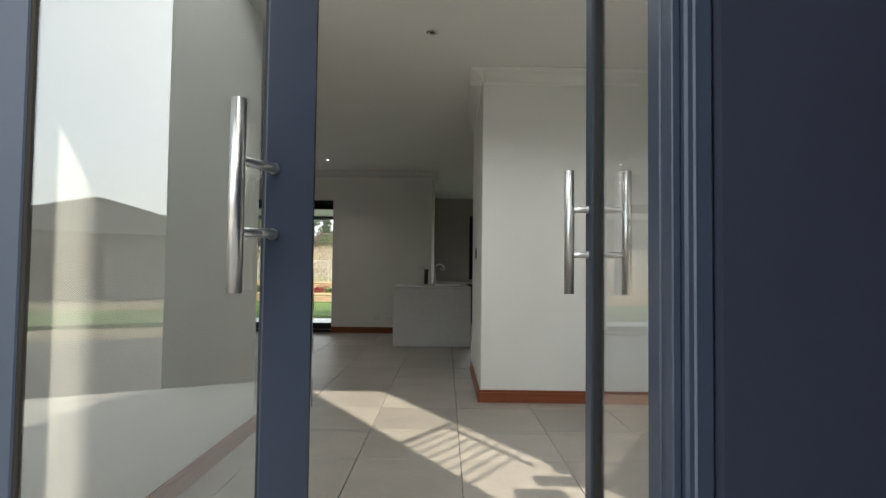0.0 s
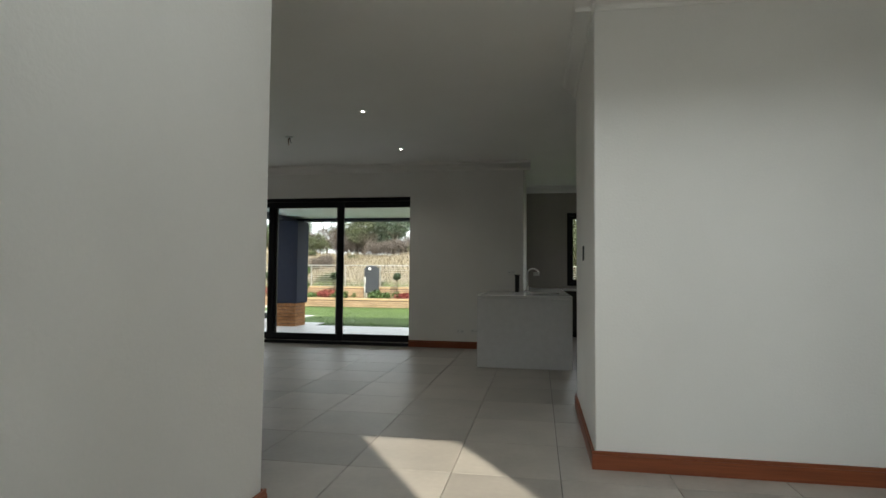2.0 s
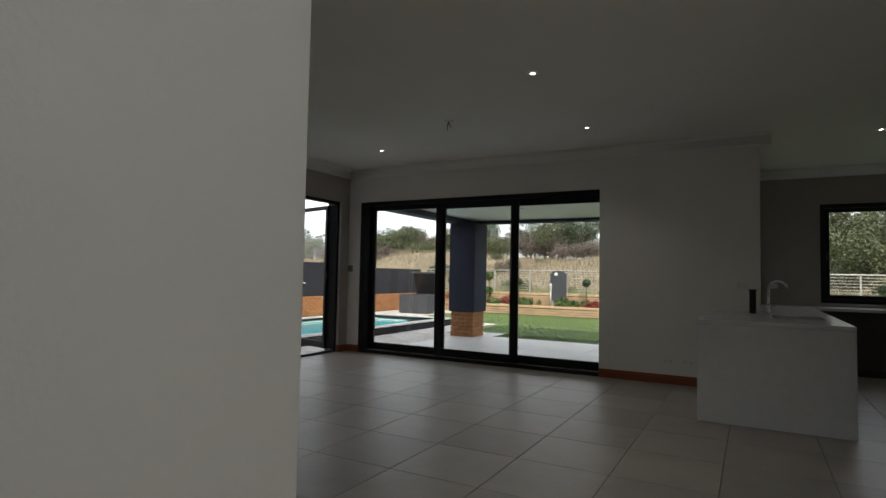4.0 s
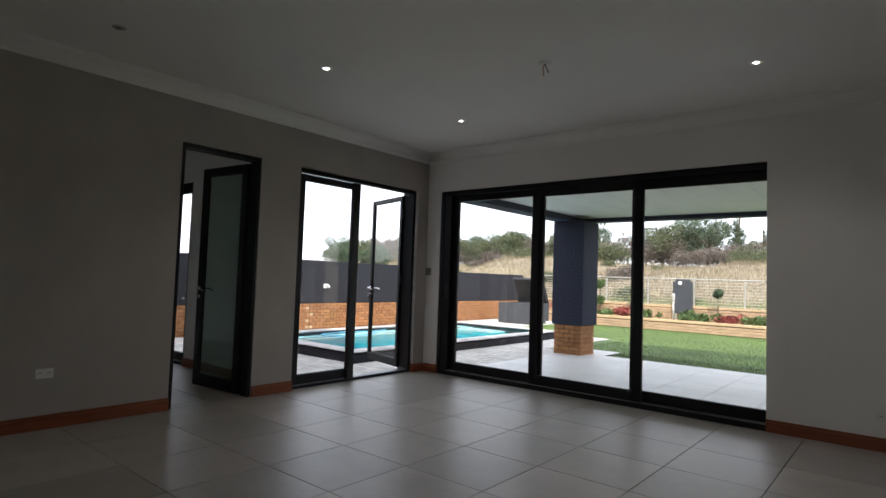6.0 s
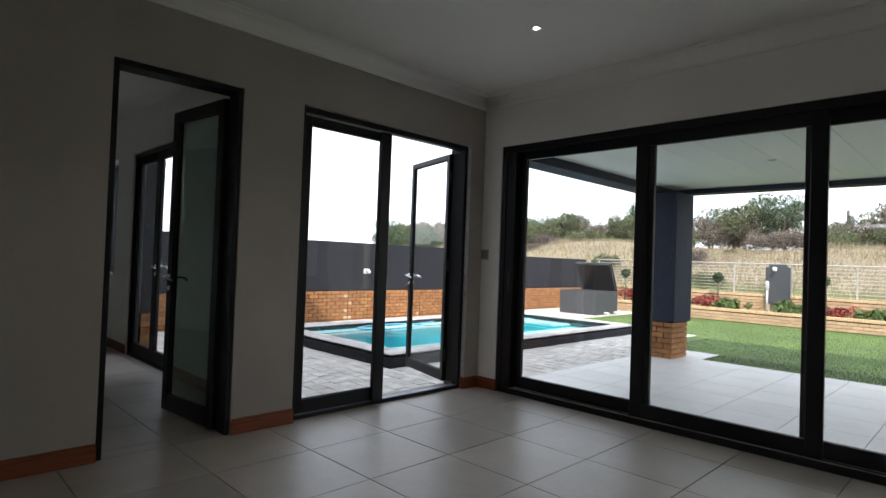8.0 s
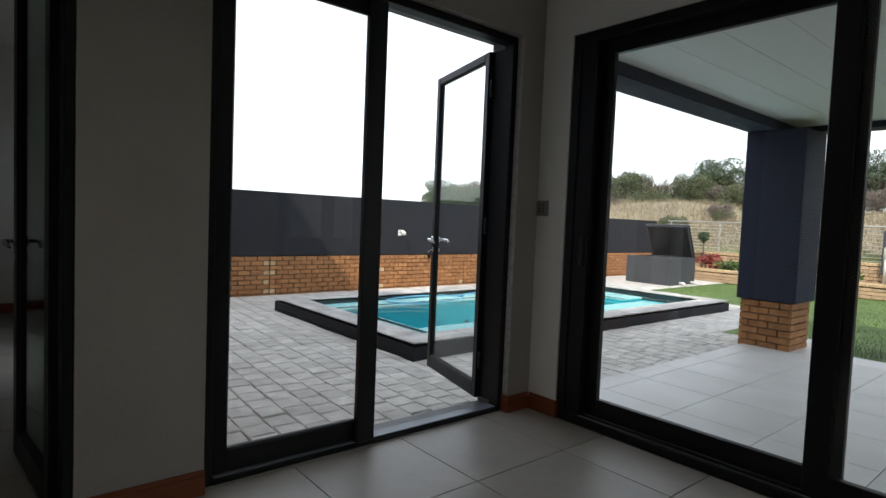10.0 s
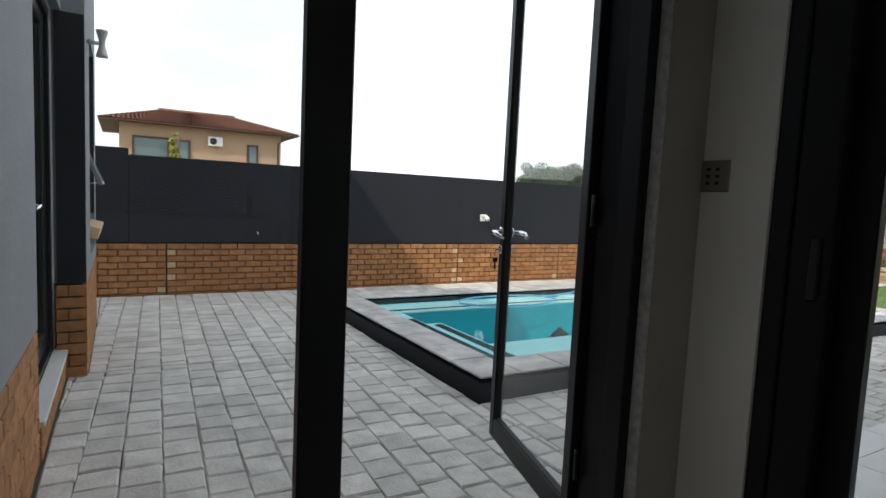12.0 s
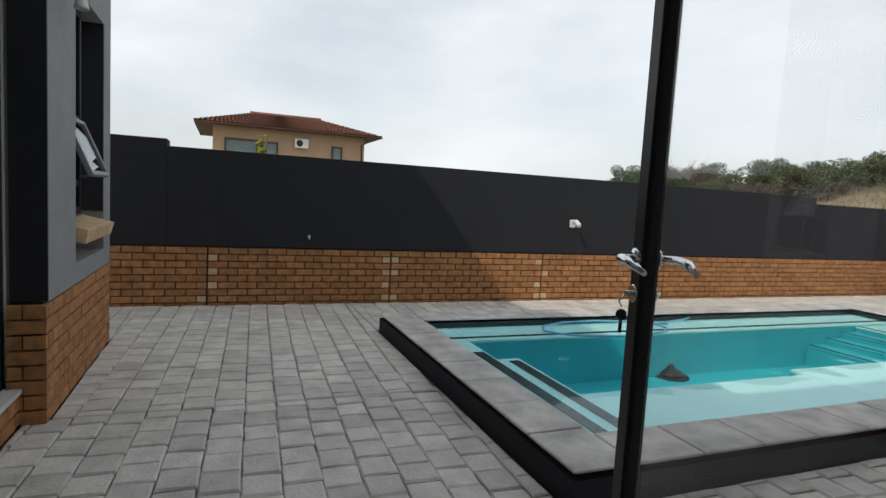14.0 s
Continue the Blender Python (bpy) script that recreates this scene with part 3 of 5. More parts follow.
olive = tree(11, 4.2, 2.6, LEAF_M, "dense olive-green round tree beyond the dune")
darkt = tree(12, 5.2, 2.9, LEAF_D, "dark green rounded tree on the skyline")
bare = tree(13, 4.4, 2.3, LEAF_B, "bare brown winter tree with thin twigs", "bare", leaves=1500, size=0.07)
pine = tree(14, 7.0, 1.9, LEAF_D, "tall dark conifer on the skyline", "conifer", leaves=4200)
brush = tree(15, 2.6, 2.6, LEAF_B, "low brown thicket of dry scrub", "round", leaves=5200, size=0.09)
thicket = tree(16, 2.3, 2.8, LEAF_M, "low olive-green thicket along the dune crest", "round", leaves=6000, size=0.1)
first = {thicket: 0, olive: 0, darkt: 0, bare: 0, pine: 0, brush: 0}
tr = random.Random(4)


def plant(kind, x, y, s=1.0):
    if -90 < x < -6.0 - 1.28 * (y - 9.5):  # open sky beyond the garden wall
        return
    m = pose(x, y, land_height(x, y) - 0.1, 0, 0, tr.random() * 360)
    if not first[kind]:
        first[kind] = 1
        kind.matrix_world = m @ Matrix.Scale(s, 4)
        kind.scale = (s, s, s)
        return
    made = copy_thing(kind, m)
    made.scale = (s, s, s)


for i in range(44):
    x = -66 + 1.95 * i + tr.uniform(-1, 1)
    plant(tr.choice((olive, brush, bare, darkt, olive, olive)), x, tr.uniform(58, 66), tr.uniform(0.75, 1.05))
for i in range(30):
    x = -78 + 3.2 * i + tr.uniform(-1.2, 1.2)
    plant(tr.choice((darkt, olive, bare, olive)), x, tr.uniform(68, 80), tr.uniform(0.8, 1.1))
for i in range(40):
    x = -64 + 2.0 * i + tr.uniform(-0.9, 0.9)
    plant(tr.choice((brush, thicket, bare, brush, olive)), x, tr.uniform(54, 59), tr.uniform(0.45, 0.75))
for i in range(46):
    y = tr.uniform(33, 54)
    plant(tr.choice((thicket, brush, thicket)), -8 + (y - 5) * tr.uniform(-1.1, 0.35), y, tr.uniform(0.16, 0.4))
for x, y, s in ((-16.5, 74, 1.0), (-32, 60, 0.6), (-14.2, 77, 0.8), (-55, 78, 0.75)):
    plant(pine, x, y, s)
for x, y, s in ((-36.6, 60, 0.82), (-9, 66, 1.0), (-1, 64, 1.05), (6, 60, 1.1), (-30, 64, 0.95)):
    plant(darkt if x < -35 else olive, x, y, s)
for x, y, s in ((-44.2, 40.2, 0.62), (-39.6, 40.5, 0.6), (-42.6, 42, 0.5)):
    plant(darkt, x, y, s)
for x, y, s in ((-62, 46, 0.6), (-66, 50, 0.55), (-58, 52, 0.6), (-70, 44, 0.5), (-75, 60, 0.7), (-80, 52, 0.62)):
    plant(darkt, x, y, s)
    plant(thicket, x - 1.5, y - 3, 0.8), plant(thicket, x + 2.0, y - 2, 0.7), plant(brush, x + 0.3, y - 4, 0.75)
for x, y, s in ((1.5, 33, 0.8), (4.0, 31, 0.75), (6.5, 36, 0.9), (-0.5, 38, 0.8), (3, 41, 0.9)):
    plant(olive, x, y, s)

# ---- doors and windows ----
def ring(w, h, width, depth, foot=None, bevel=0.004):
    """A rectangular frame standing in the xz plane from x=0 to w, centred on y=0."""
    f = foot or width
    d = depth / 2
    return boxes(((0, -d, 0), (width, d, h)), ((w - width, -d, 0), (w, d, h)), ((width, -d, h - width), (w - width, d, h)), ((width, -d, 0), (w - width, d, f)), bevel=bevel)


def pane(w, h, x=0.0, z=0.0, t=0.006):
    return box((x, -t / 2, z), (x + w, t / 2, z + h))


def glass_part(name, bm, parent, mat=None, label=""):
    ob = part(name, bm, mat or GLASS, parent, label)
    ob.visible_shadow = False
    return ob


def lever_handle(parent, x, z, way, mat=CHROME):
    """Lever handles on both faces of a leaf, with roses and a key."""
    for s in (-1, 1):
        rose = part("rose", turned([(0.024, 0), (0.026, 0.003), (0.024, 0.009), (0.012, 0.012)], 16), mat, parent, "round chrome rose")
        rose.matrix_basis = pose(x, s * 0.022, z, -90 * s)
        lev = tube([(x, s * 0.03, z), (x, s * 0.062, z), (x + way * 0.02, s * 0.072, z), (x + way * 0.07, s * 0.07, z - 0.004), (x + way * 0.125, s * 0.06, z - 0.022)], [0.009, 0.009, 0.011, 0.0115, 0.006], 10)
        part("lever", lev, mat, rose, "chrome lever").matrix_parent_inverse = rose.matrix_basis.inverted()
        esc = part("escutcheon", turned([(0.022, 0), (0.023, 0.003), (0.02, 0.007)], 14), mat, parent, "round chrome keyhole plate")
        esc.matrix_basis = pose(x, s * 0.022, z - 0.085, -90 * s)


def keys(parent, x, z, side):
    bm = boxes(((x - 0.003, side * 0.03 - 0.016, z - 0.006), (x + 0.003, side * 0.03 + 0.016, z + 0.006)))
    add_tube(bm, [(x, side * 0.045, z - 0.004), (x, side * 0.058, z - 0.02), (x, side * 0.05, z - 0.034)], 0.0022, 6)
    part("key", bm, CHROME, parent, "small steel key in the lock")
    bm = bmesh.new()
    add_tube(bm, [(x - 0.003, side * 0.05, z - 0.052), (x + 0.003, side * 0.05, z - 0.052)], 0.013, 12)
    add_box(bm, (x - 0.0015, side * 0.05 - 0.004, z - 0.098), (x + 0.0015, side * 0.05 + 0.004, z - 0.064))
    part("key", bm, BLACK, parent, "dark key hanging on a ring")


def leaf(parent, name, w, h, stile, at, turn, glass=None, foot=None, mat=FRAME, label=""):
    """A glazed door leaf hinged at its x=0 edge."""
    lf = part(name, ring(w, h, stile, 0.045, foot), mat, parent, label)
    lf.matrix_basis = pose(*at, 0, 0, turn)
    glass_part("pane", pane(w - 2 * stile, h - stile - (foot or stile), stile, foot or stile), lf, glass, "clear glass pane" if glass is None else "")
    bead = ring(w - 2 * stile + 0.012, h - stile - (foot or stile) + 0.012, 0.012, 0.03)
    bead.transform(Matrix.Translation((stile - 0.006, 0, (foot or stile) - 0.006)))
    part("bead", bead, RUBBER, lf, "thin black glazing bead")
    return lf


def hinges(parent, x, y, zs):
    for z in zs:
        part("hinge", tube([(x, y, z - 0.055), (x, y, z + 0.055)], 0.009, 8), BLACK, parent, "black barrel hinge")


# pool door: outer frame in the west wall, one leaf shut and one swung out
fd = thing("door_1", "charcoal aluminium double door with one leaf swung out", "door", (-6.735, FRENCH[0], 0), 90, kind="structure")
W = FRENCH[1] - FRENCH[0]
part("door_frame", ring(W - 0.002, HEAD - 0.002, 0.045, 0.08, 0.03), FRAME, fd)
shut = leaf(fd, "leaf", 0.832, 2.3, 0.07, (0.046, 0, 0.04), 0, foot=0.1)
part("meeting_strip", boxes(((0.778, -0.062, 0.035), (0.886, -0.024, 2.34)), ((0.888, -0.03, 0.035), (0.896, 0.03, 2.34)), bevel=0.004), FRAME, fd)
swung = leaf(fd, "leaf", 0.86, 2.3, 0.055, (W - 0.045, 0.15, 0.04), 74.2, foot=0.1, label="open glazed leaf")
lever_handle(swung, 0.832, 1.03, -1)
keys(swung, 0.832, 0.945, 1)
hinges(fd, W - 0.058, 0.135, (0.3, 1.2, 2.1))
part("hinge_plate", boxes(((W - 0.035, 0.041, 0.05), (W - 0.004, 0.14, 2.34)), bevel=0.003), FRAME, fd)
part("door_track", boxes(((0.06, -0.035, 0.03), (W - 0.06, 0.035, 0.036))), EDGE, fd, "thin metal threshold strip")

# sliding door to the patio
sd = thing("door_2", "wide charcoal aluminium three-panel sliding door, shut", "door", (SLIDE[0], YN + 0.075, 0), 0, kind="structure")
SW = SLIDE[1] - SLIDE[0]
part("door_frame", ring(SW - 0.002, HEAD - 0.002, 0.06, 0.13, 0.05), FRAME, sd)
part("side_profile", boxes(((0.06, -0.055, 0.05), (0.165, 0.02, 2.34)), bevel=0.004), FRAME, sd)
for k in range(3):
    x0, x1 = ((0.165, 1.52), (1.38, 2.705), (2.565, 3.935))[k]
    w = x1 - x0
    p = part("sliding_panel", ring(w, 2.285, 0.1 if k else 0.08, 0.04, 0.11), FRAME, sd)
    p.matrix_basis = pose(x0, (0.03, -0.014, 0.03)[k], 0.055)
    st = 0.1 if k else 0.08
    glass_part("pane", pane(w - 2 * st, 2.285 - st - 0.11, st, 0.11), p)
part("pull_handle", box((0.115, -0.068, 0.98), (0.145, -0.056, 1.16), 0.005), BLACK, sd, "recessed black pull handle")
part("door_track", boxes(((0.06, -0.05, 0.05), (SW - 0.06, -0.046, 0.056)), ((0.06, 0.01, 0.05), (SW - 0.06, 0.014, 0.056))), STEEL, sd, "thin metal sliding track")

# narrow doorway to the side room, its glazed leaf standing open
nk = thing("door_3", "charcoal aluminium door with grey-green glass, standing open", "door", (X1 - 0.08, NOOK[0], 0), 90, kind="structure")
NW = NOOK[1] - NOOK[0]
part("door_frame", boxes(((0, -0.075, 0), (0.035, 0.075, 2.398)), ((NW - 0.037, -0.075, 0), (NW - 0.002, 0.075, 2.398)), ((0.035, -0.075, 2.363), (NW - 0.037, 0.075, 2.398)), bevel=0.004), FRAME, nk)
fl = leaf(nk, "leaf", 0.76, 2.33, 0.085, (NW - 0.045, 0.075, 0.015), 96, FROST, 0.12)
lever_handle(fl, 0.715, 1.03, -1)
hinges(nk, NW - 0.04, 0.085, (0.3, 1.2, 2.1))

# side room's own glazed doors and window towards the pool
wd = thing("door_4", "charcoal aluminium double glazed door, shut", "door", (WING_DOOR[0], 8.6, 0), 0, kind="structure")
DW = WING_DOOR[1] - WING_DOOR[0]
part("door_frame", ring(DW - 0.002, HEAD - 0.002, 0.055, 0.1, 0.03), FRAME, wd)
for k in range(2):
    lf = leaf(wd, "leaf", (DW - 0.112) / 2, 2.3, 0.07, (0.056 + k * (DW - 0.112) / 2, 0, 0.04), 0, foot=0.1)
    if k:
        lever_handle(lf, 0.035, 1.03, 1)
ww = thing("window_1", "charcoal aluminium window with top-hung sash pushed open", "window", (WING_WIN[0] - 0.0, 8.72, WING_WIN[2]), 0, kind="structure")
VW, VH = WING_WIN[1] - WING_WIN[0], WING_WIN[3] - WING_WIN[2]
part("window_frame", ring(VW - 0.002, VH - 0.002, 0.045, 0.07), FRAME, ww)
part("transom", boxes(((0.045, -0.03, 0.68), (VW - 0.047, 0.03, 0.72)), ((0.045, -0.03, 0.2), (VW - 0.047, 0.03, 0.25)), bevel=0.003), FRAME, ww)
glass_part("pane", pane(VW - 0.09, 0.155, 0.045, 0.045), ww)
glass_part("pane", pane(VW - 0.09, VH - 0.78, 0.045, 0.725), ww)
sash = part("sash", ring(VW - 0.1, 0.43, 0.035, 0.035), surface("light_sash", (0.2, 0.21, 0.22, 1), 0.4, vary=0.05), ww, "light grey open sash")
sash.matrix_basis = pose(0.05, 0.05, 0.68) @ pose(0, 0, 0, 23) @ pose(0, 0, -0.43)
glass_part("pane", pane(VW - 0.17, 0.36, 0.035, 0.035), sash, pane_material("sky_glass", (0.7, 0.75, 0.76), 0.22))
part("window_stay", tube([(0.08, 0.04, 0.27), (0.08, 0.2, 0.31)], 0.006, 6), STEEL, ww)

# kitchen window
kw = thing("window_2", "charcoal aluminium kitchen window above the counter", "window", (KITCHEN_WIN[0], 13.4, KITCHEN_WIN[2]), 0, kind="structure")
KW, KH = KITCHEN_WIN[1] - KITCHEN_WIN[0], KITCHEN_WIN[3] - KITCHEN_WIN[2]
part("window_frame", ring(KW - 0.002, KH - 0.002, 0.06, 0.09), FRAME, kw)
for k, (x, w) in enumerate(((0.06, 0.78), (0.84, 1.0))):
    p = part("sash", ring(w, KH - 0.124, 0.06, 0.04), FRAME, kw)
    p.matrix_basis = pose(x, 0, 0.06)
    glass_part("pane", pane(w - 0.12, KH - 0.244, 0.06, 0.06), p)
    if not k:
        part("window_handle", box((0.02, -0.045, 0.55), (0.04, -0.02, 0.68), 0.004), BLACK, p)

# tall window by the stairs
tw = thing("window_3", "tall narrow charcoal window lighting the stairs", "window", (TALL[0], 1.78, TALL[2]), 0, kind="structure")
TW_, TH_ = TALL[1] - TALL[0], TALL[3] - TALL[2]
part("window_frame", ring(TW_ - 0.002, TH_ - 0.002, 0.05, 0.08), FRAME, tw)
glass_part("pane", pane(TW_ - 0.1, TH_ - 0.1, 0.05, 0.05), tw)

# Unseen window, added so more sky light reaches the hall.
cw = thing("window_4", "added unseen clerestory window that brightens the hall", "window", (-2.03, 2.15, 3.5), 90, kind="structure")
part("window_frame", ring(1.798, 1.848, 0.05, 0.08), FRAME, cw)
glass_part("pane", pane(1.698, 1.748, 0.05, 0.05), cw)

# Unseen fanlight, added to throw sky light on the wall block.
fw = thing("window_5", "added unseen fanlight over the front door, brightening the hall", "window", (FAN[0], 1.78, FAN[2]), 0, kind="structure")
part("window_frame", ring(1.248, 1.448, 0.05, 0.08), FRAME, fw)
glass_part("pane", pane(1.148, 1.348, 0.05, 0.05), fw)

# front door: two glazed leaves with long steel pull bars
fr = thing("door_5", "blue-grey aluminium glazed double front door, both leaves open", "door", (ENTRY[0], 1.80, 0), 0, kind="structure")
EW = ENTRY[1] - ENTRY[0]
part("door_frame", boxes(((0, -0.07, 0), (0.06, 0.07, 2.698)), ((EW - 0.062, -0.07, 0), (EW - 0.002, 0.07, 2.698)), ((0.06, -0.07, 2.638), (EW - 0.062, 0.07, 2.698)), bevel=0.006), FRONT, fr)
part("stop_bead", boxes(((EW - 0.082, -0.05, 0), (EW - 0.063, -0.02, 2.63)), ((0.061, -0.05, 0), (0.08, -0.02, 2.63)), bevel=0.003), FRONT, fr)
# Paler colour on this strip stands in for the glint along the frame.
part("frame_glint", boxes(((EW - 0.046, -0.073, 0), (EW - 0.041, -0.0705, 2.69))), EDGE, fr, "pale strip painting the glint on the frame edge")


def pull_bar(parent, x, side, off=0.07, slant=0.0, lift=0.0):
    """A round steel bar held off the leaf by two posts."""
    bar = part("pull_handle", tube([(x - slant, side * off, 1.045 + lift), (x - slant, side * off, 1.465 + lift)], 0.0165, 20), STEEL, parent, "brushed steel pull bar")
    for z in (1.178 + lift, 1.332 + lift):
        bm = tube([(x, side * 0.02, z), (x, side * 0.038, z), (x - slant, side * off, z)], 0.0105, 14)
        add_tube(bm, [(x, side * 0.022, z), (x, side * 0.03, z)], 0.0135, 14)
        part("handle_post", bm, STEEL, bar, "steel handle post")


left_leaf = leaf(fr, "leaf", 0.72, 2.6, 0.115, (0.075, -0.055, 0.02), 14, FRONT_GLASS, foot=0.16, mat=FRONT, label="leaf slightly ajar")
pull_bar(left_leaf, 0.625, -1, 0.115, 0.07, 0.02)
part("lock_case", boxes(((0.7185, -0.012, 0.72), (0.722, 0.012, 1.12)), bevel=0.001), STEEL, left_leaf, "steel lock plate on the edge")
for z0, z1 in ((0.79, 0.86), (0.92, 0.97), (1.02, 1.06)):
    part("lock_slot", box((0.7222, -0.007, z0), (0.7235, 0.007, z1)), BLACK, left_leaf)
right_leaf = leaf(fr, "leaf", 0.66, 2.6, 0.075, (EW - 0.044, 0.06, 0.02), 90.5, GLASS, foot=0.16, mat=FRONT, label="leaf swung wide open")
pull_bar(right_leaf, 0.622, -1, 0.105, 0.01), pull_bar(right_leaf, 0.622, 1, 0.088, 0.0)
part("latch", box((0.655, -0.016, 0.96), (0.672, 0.016, 1.0), 0.003), STEEL, right_leaf, "small steel latch")

# dark glazed door at the end of the hall
hd = thing("door_6", "dark glazed door closing the passage", "door", (1.604, 5.56, 0), 0, kind="structure")
part("door_frame", ring(0.84, 2.396, 0.06, 0.08, 0.08), FRAME, hd)
glass_part("pane", pane(0.72, 2.256, 0.06, 0.08), hd, TINTED, "dark tinted glass")
# Grey in place of white puts the passage's dimness into the paint.
structure("passage_lining", boxes(((1.602, 7.152, 0), (3.2, 7.3, 2.918))), surface("unlit_grey", (0.3, 0.29, 0.28, 1), 0.8, vary=0.05), "passage back wall, greyed to look unlit", "wall")

# ---- patio, column, pool, garden ----
structure("paving_bed", boxes(((-13.6, 8.862, -0.3), (-10.34, 11.298, PAVE - 0.022)), ((-10.34, 8.72, -0.3), (-7.2, 11.298, PAVE - 0.022)), ((-7.2, 8.722, -0.3), (-6.935, 11.01, PAVE - 0.022)), ((-13.6, 11.298, -0.3), (-12.172, 18.502, PAVE - 0.022)), ((-8.678, 11.298, -0.3), (-7.2, 18.502, PAVE - 0.022)), ((-13.6, 18.502, -0.3), (-7.2, 19.4, PAVE - 0.022)), ((-13.6, 19.4, -0.3), (-11.2, 24.0, PAVE - 0.022)), ((-13.6, 2.0, -0.3), (-12.142, 8.86, PAVE - 0.022))), SAND, "sandy bed between the pavers", "paving")
structure("patio_slab", boxes(((-7.2, 11.012, -0.3), (-1.075, 15.9, PAVE - 0.002)), ((-7.2, 15.9, -0.3), (-6.35, 16.7, PAVE - 0.002))), GROUT, "grout bed under the patio tiles", "patio")
structure("lawn", boxes(((-6.345, 15.905, -0.3), (-1.072, 16.748, PAVE - 0.015)), ((-1.07, 13.6, -0.3), (7.0, 16.749, PAVE - 0.015)), ((-7.4, 16.75, -0.3), (7.0, 24.0, PAVE - 0.015)), ((-11.2, 19.4, -0.3), (-7.4, 24.0, PAVE - 0.015)), ((-7.75, 16.15, -0.3), (-7.4, 19.4, PAVE - 0.012))), GRASS, "short green mown lawn", "lawn")
structure("patio_soffit", boxes(*[((max(-7.25, -7.25 + 0.4 * k), 11.012, 2.62), (min(-1.075, -7.25 + 0.4 * k + 0.396), 16.35, 2.8)) for k in range(16)]), surface("soffit_board", (0.62, 0.63, 0.61, 1), 0.7, vary=0.03, scale=2, bump=0.03, island=0.03), "white boarded patio ceiling", "ceiling")
structure("patio_beam", boxes(((-7.29, 11.012, 2.5), (-6.95, 16.4, 2.615)), ((-6.95, 16.1, 2.54), (-1.075, 16.4, 2.615)), ((-7.29, 11.012, 2.62), (-7.252, 16.4, 3.1)), ((-7.252, 16.352, 2.62), (-1.075, 16.4, 3.1))), NAVY, "dark navy beams round the patio ceiling", "beam")
structure("road", box((-40, -9.0, -0.3), (40, -3.0, -0.22)), surface("asphalt", (0.06, 0.06, 0.06, 1), 0.9, vary=0.2, scale=3, bump=0.4), "grey street in front of the house", "road")
structure("forecourt", box((-12, -2.9, -0.3), (10, 1.68, -0.05)), PAVER_FAR, "grey paved forecourt before the front door", "pavement")


def brick_mesh(w, h, d):
    """One brick, its face to -y, at the origin's lower left."""
    bm = box((0, 0, 0), (w, d, h))
    bmesh.ops.bevel(bm, geom=[e for e in bm.edges if all(v.co.y < 1e-5 for v in e.verts)], offset=0.005, segments=1, affect="EDGES")
    return bm


rb = random.Random(8)


def brick_face(parent, m, width, courses, limit=300, pale=False, stuff_label="face bricks", clay=BRICK, clay_far=BRICK_FAR, LEN=0.232, COURSE=0.0862):
    """Courses of bricks in running bond on a face; m puts the face's lower left corner in the world, x along it. The first ones are objects of their own; pale: light half bricks at both ends of every other course."""
    full = mesh_of(brick_mesh(LEN - 0.012, COURSE - 0.012, 0.03), "brick", clay)
    rest, made = bmesh.new(), 0
    short = {}
    for c in range(courses):
        x = -(LEN / 2 if c % 2 else 0)
        while x < width - 0.02:
            a, b = max(0.0, x), min(width, x + LEN)
            if b - a > 0.04:
                is_pale = pale and b - a < LEN * 0.8
                here = m @ Matrix.Translation((a, rb.uniform(-0.003, 0.002), c * COURSE))
                if made < limit:
                    if b - a > LEN - 0.001:
                        me = full
                    else:
                        key = round(b - a, 2)
                        if is_pale and rb.random() < 0.25:
                            is_pale = False
                        if (key, is_pale) not in short:
                            short[key, is_pale] = mesh_of(brick_mesh(key - 0.012, COURSE - 0.012, 0.03), "brick", PALE_BRICK if is_pale else clay)
                        me = short[key, is_pale]
                    ob = part("brick", me, None, parent)
                    ob.matrix_basis = here
                    made += 1
                else:
                    join(rest, brick_mesh(b - a - 0.012, COURSE - 0.012, 0.03), here)
            x += LEN
    if len(rest.verts):
        ob = part("bricks", rest, clay_far, parent, stuff_label)
        ob["kind"] = "stuff"
    else:
        rest.free()


# garden wall: brick below, navy plaster above, stepped top
gw = thing("garden_wall", "boundary wall, face brick below and dark charcoal plaster above", "wall", kind="structure")
part("wall_core", box((-13.95, 2.0, -0.3), (-13.69, 24.6, 0.478)), MORTAR, gw)
part("plaster_band", boxes(((-13.97, 9.17, 0.48), (-13.655, 19.75, 1.6)), ((-13.97, 2.0, 0.48), (-13.655, 9.168, 1.68)), ((-13.97, 19.752, 0.48), (-13.655, 24.6, 1.48)), bevel=0.006), CHARCOAL, gw, "dark charcoal plaster")
part("plaster_joint", boxes(*[((-13.6545, y - 0.004, 0.48), (-13.653, y + 0.004, 1.59)) for y in (9.61, 11.83, 14.13, 16.4, 18.65, 20.9)]), RUBBER, gw, "dark movement joint")

# column on the patio's corner
colm = thing("column", "square column, dark navy plaster on a face brick base", "column", (-6.95, 15.75, PAVE))
part("core", box((-0.27, -0.27, 0), (0.27, 0.27, 0.6)), MORTAR, colm)
part("shaft", box((-0.34, -0.34, 0.602), (0.34, 0.34, 2.708), 0.012, 2), NAVY, colm, "dark navy plaster shaft")

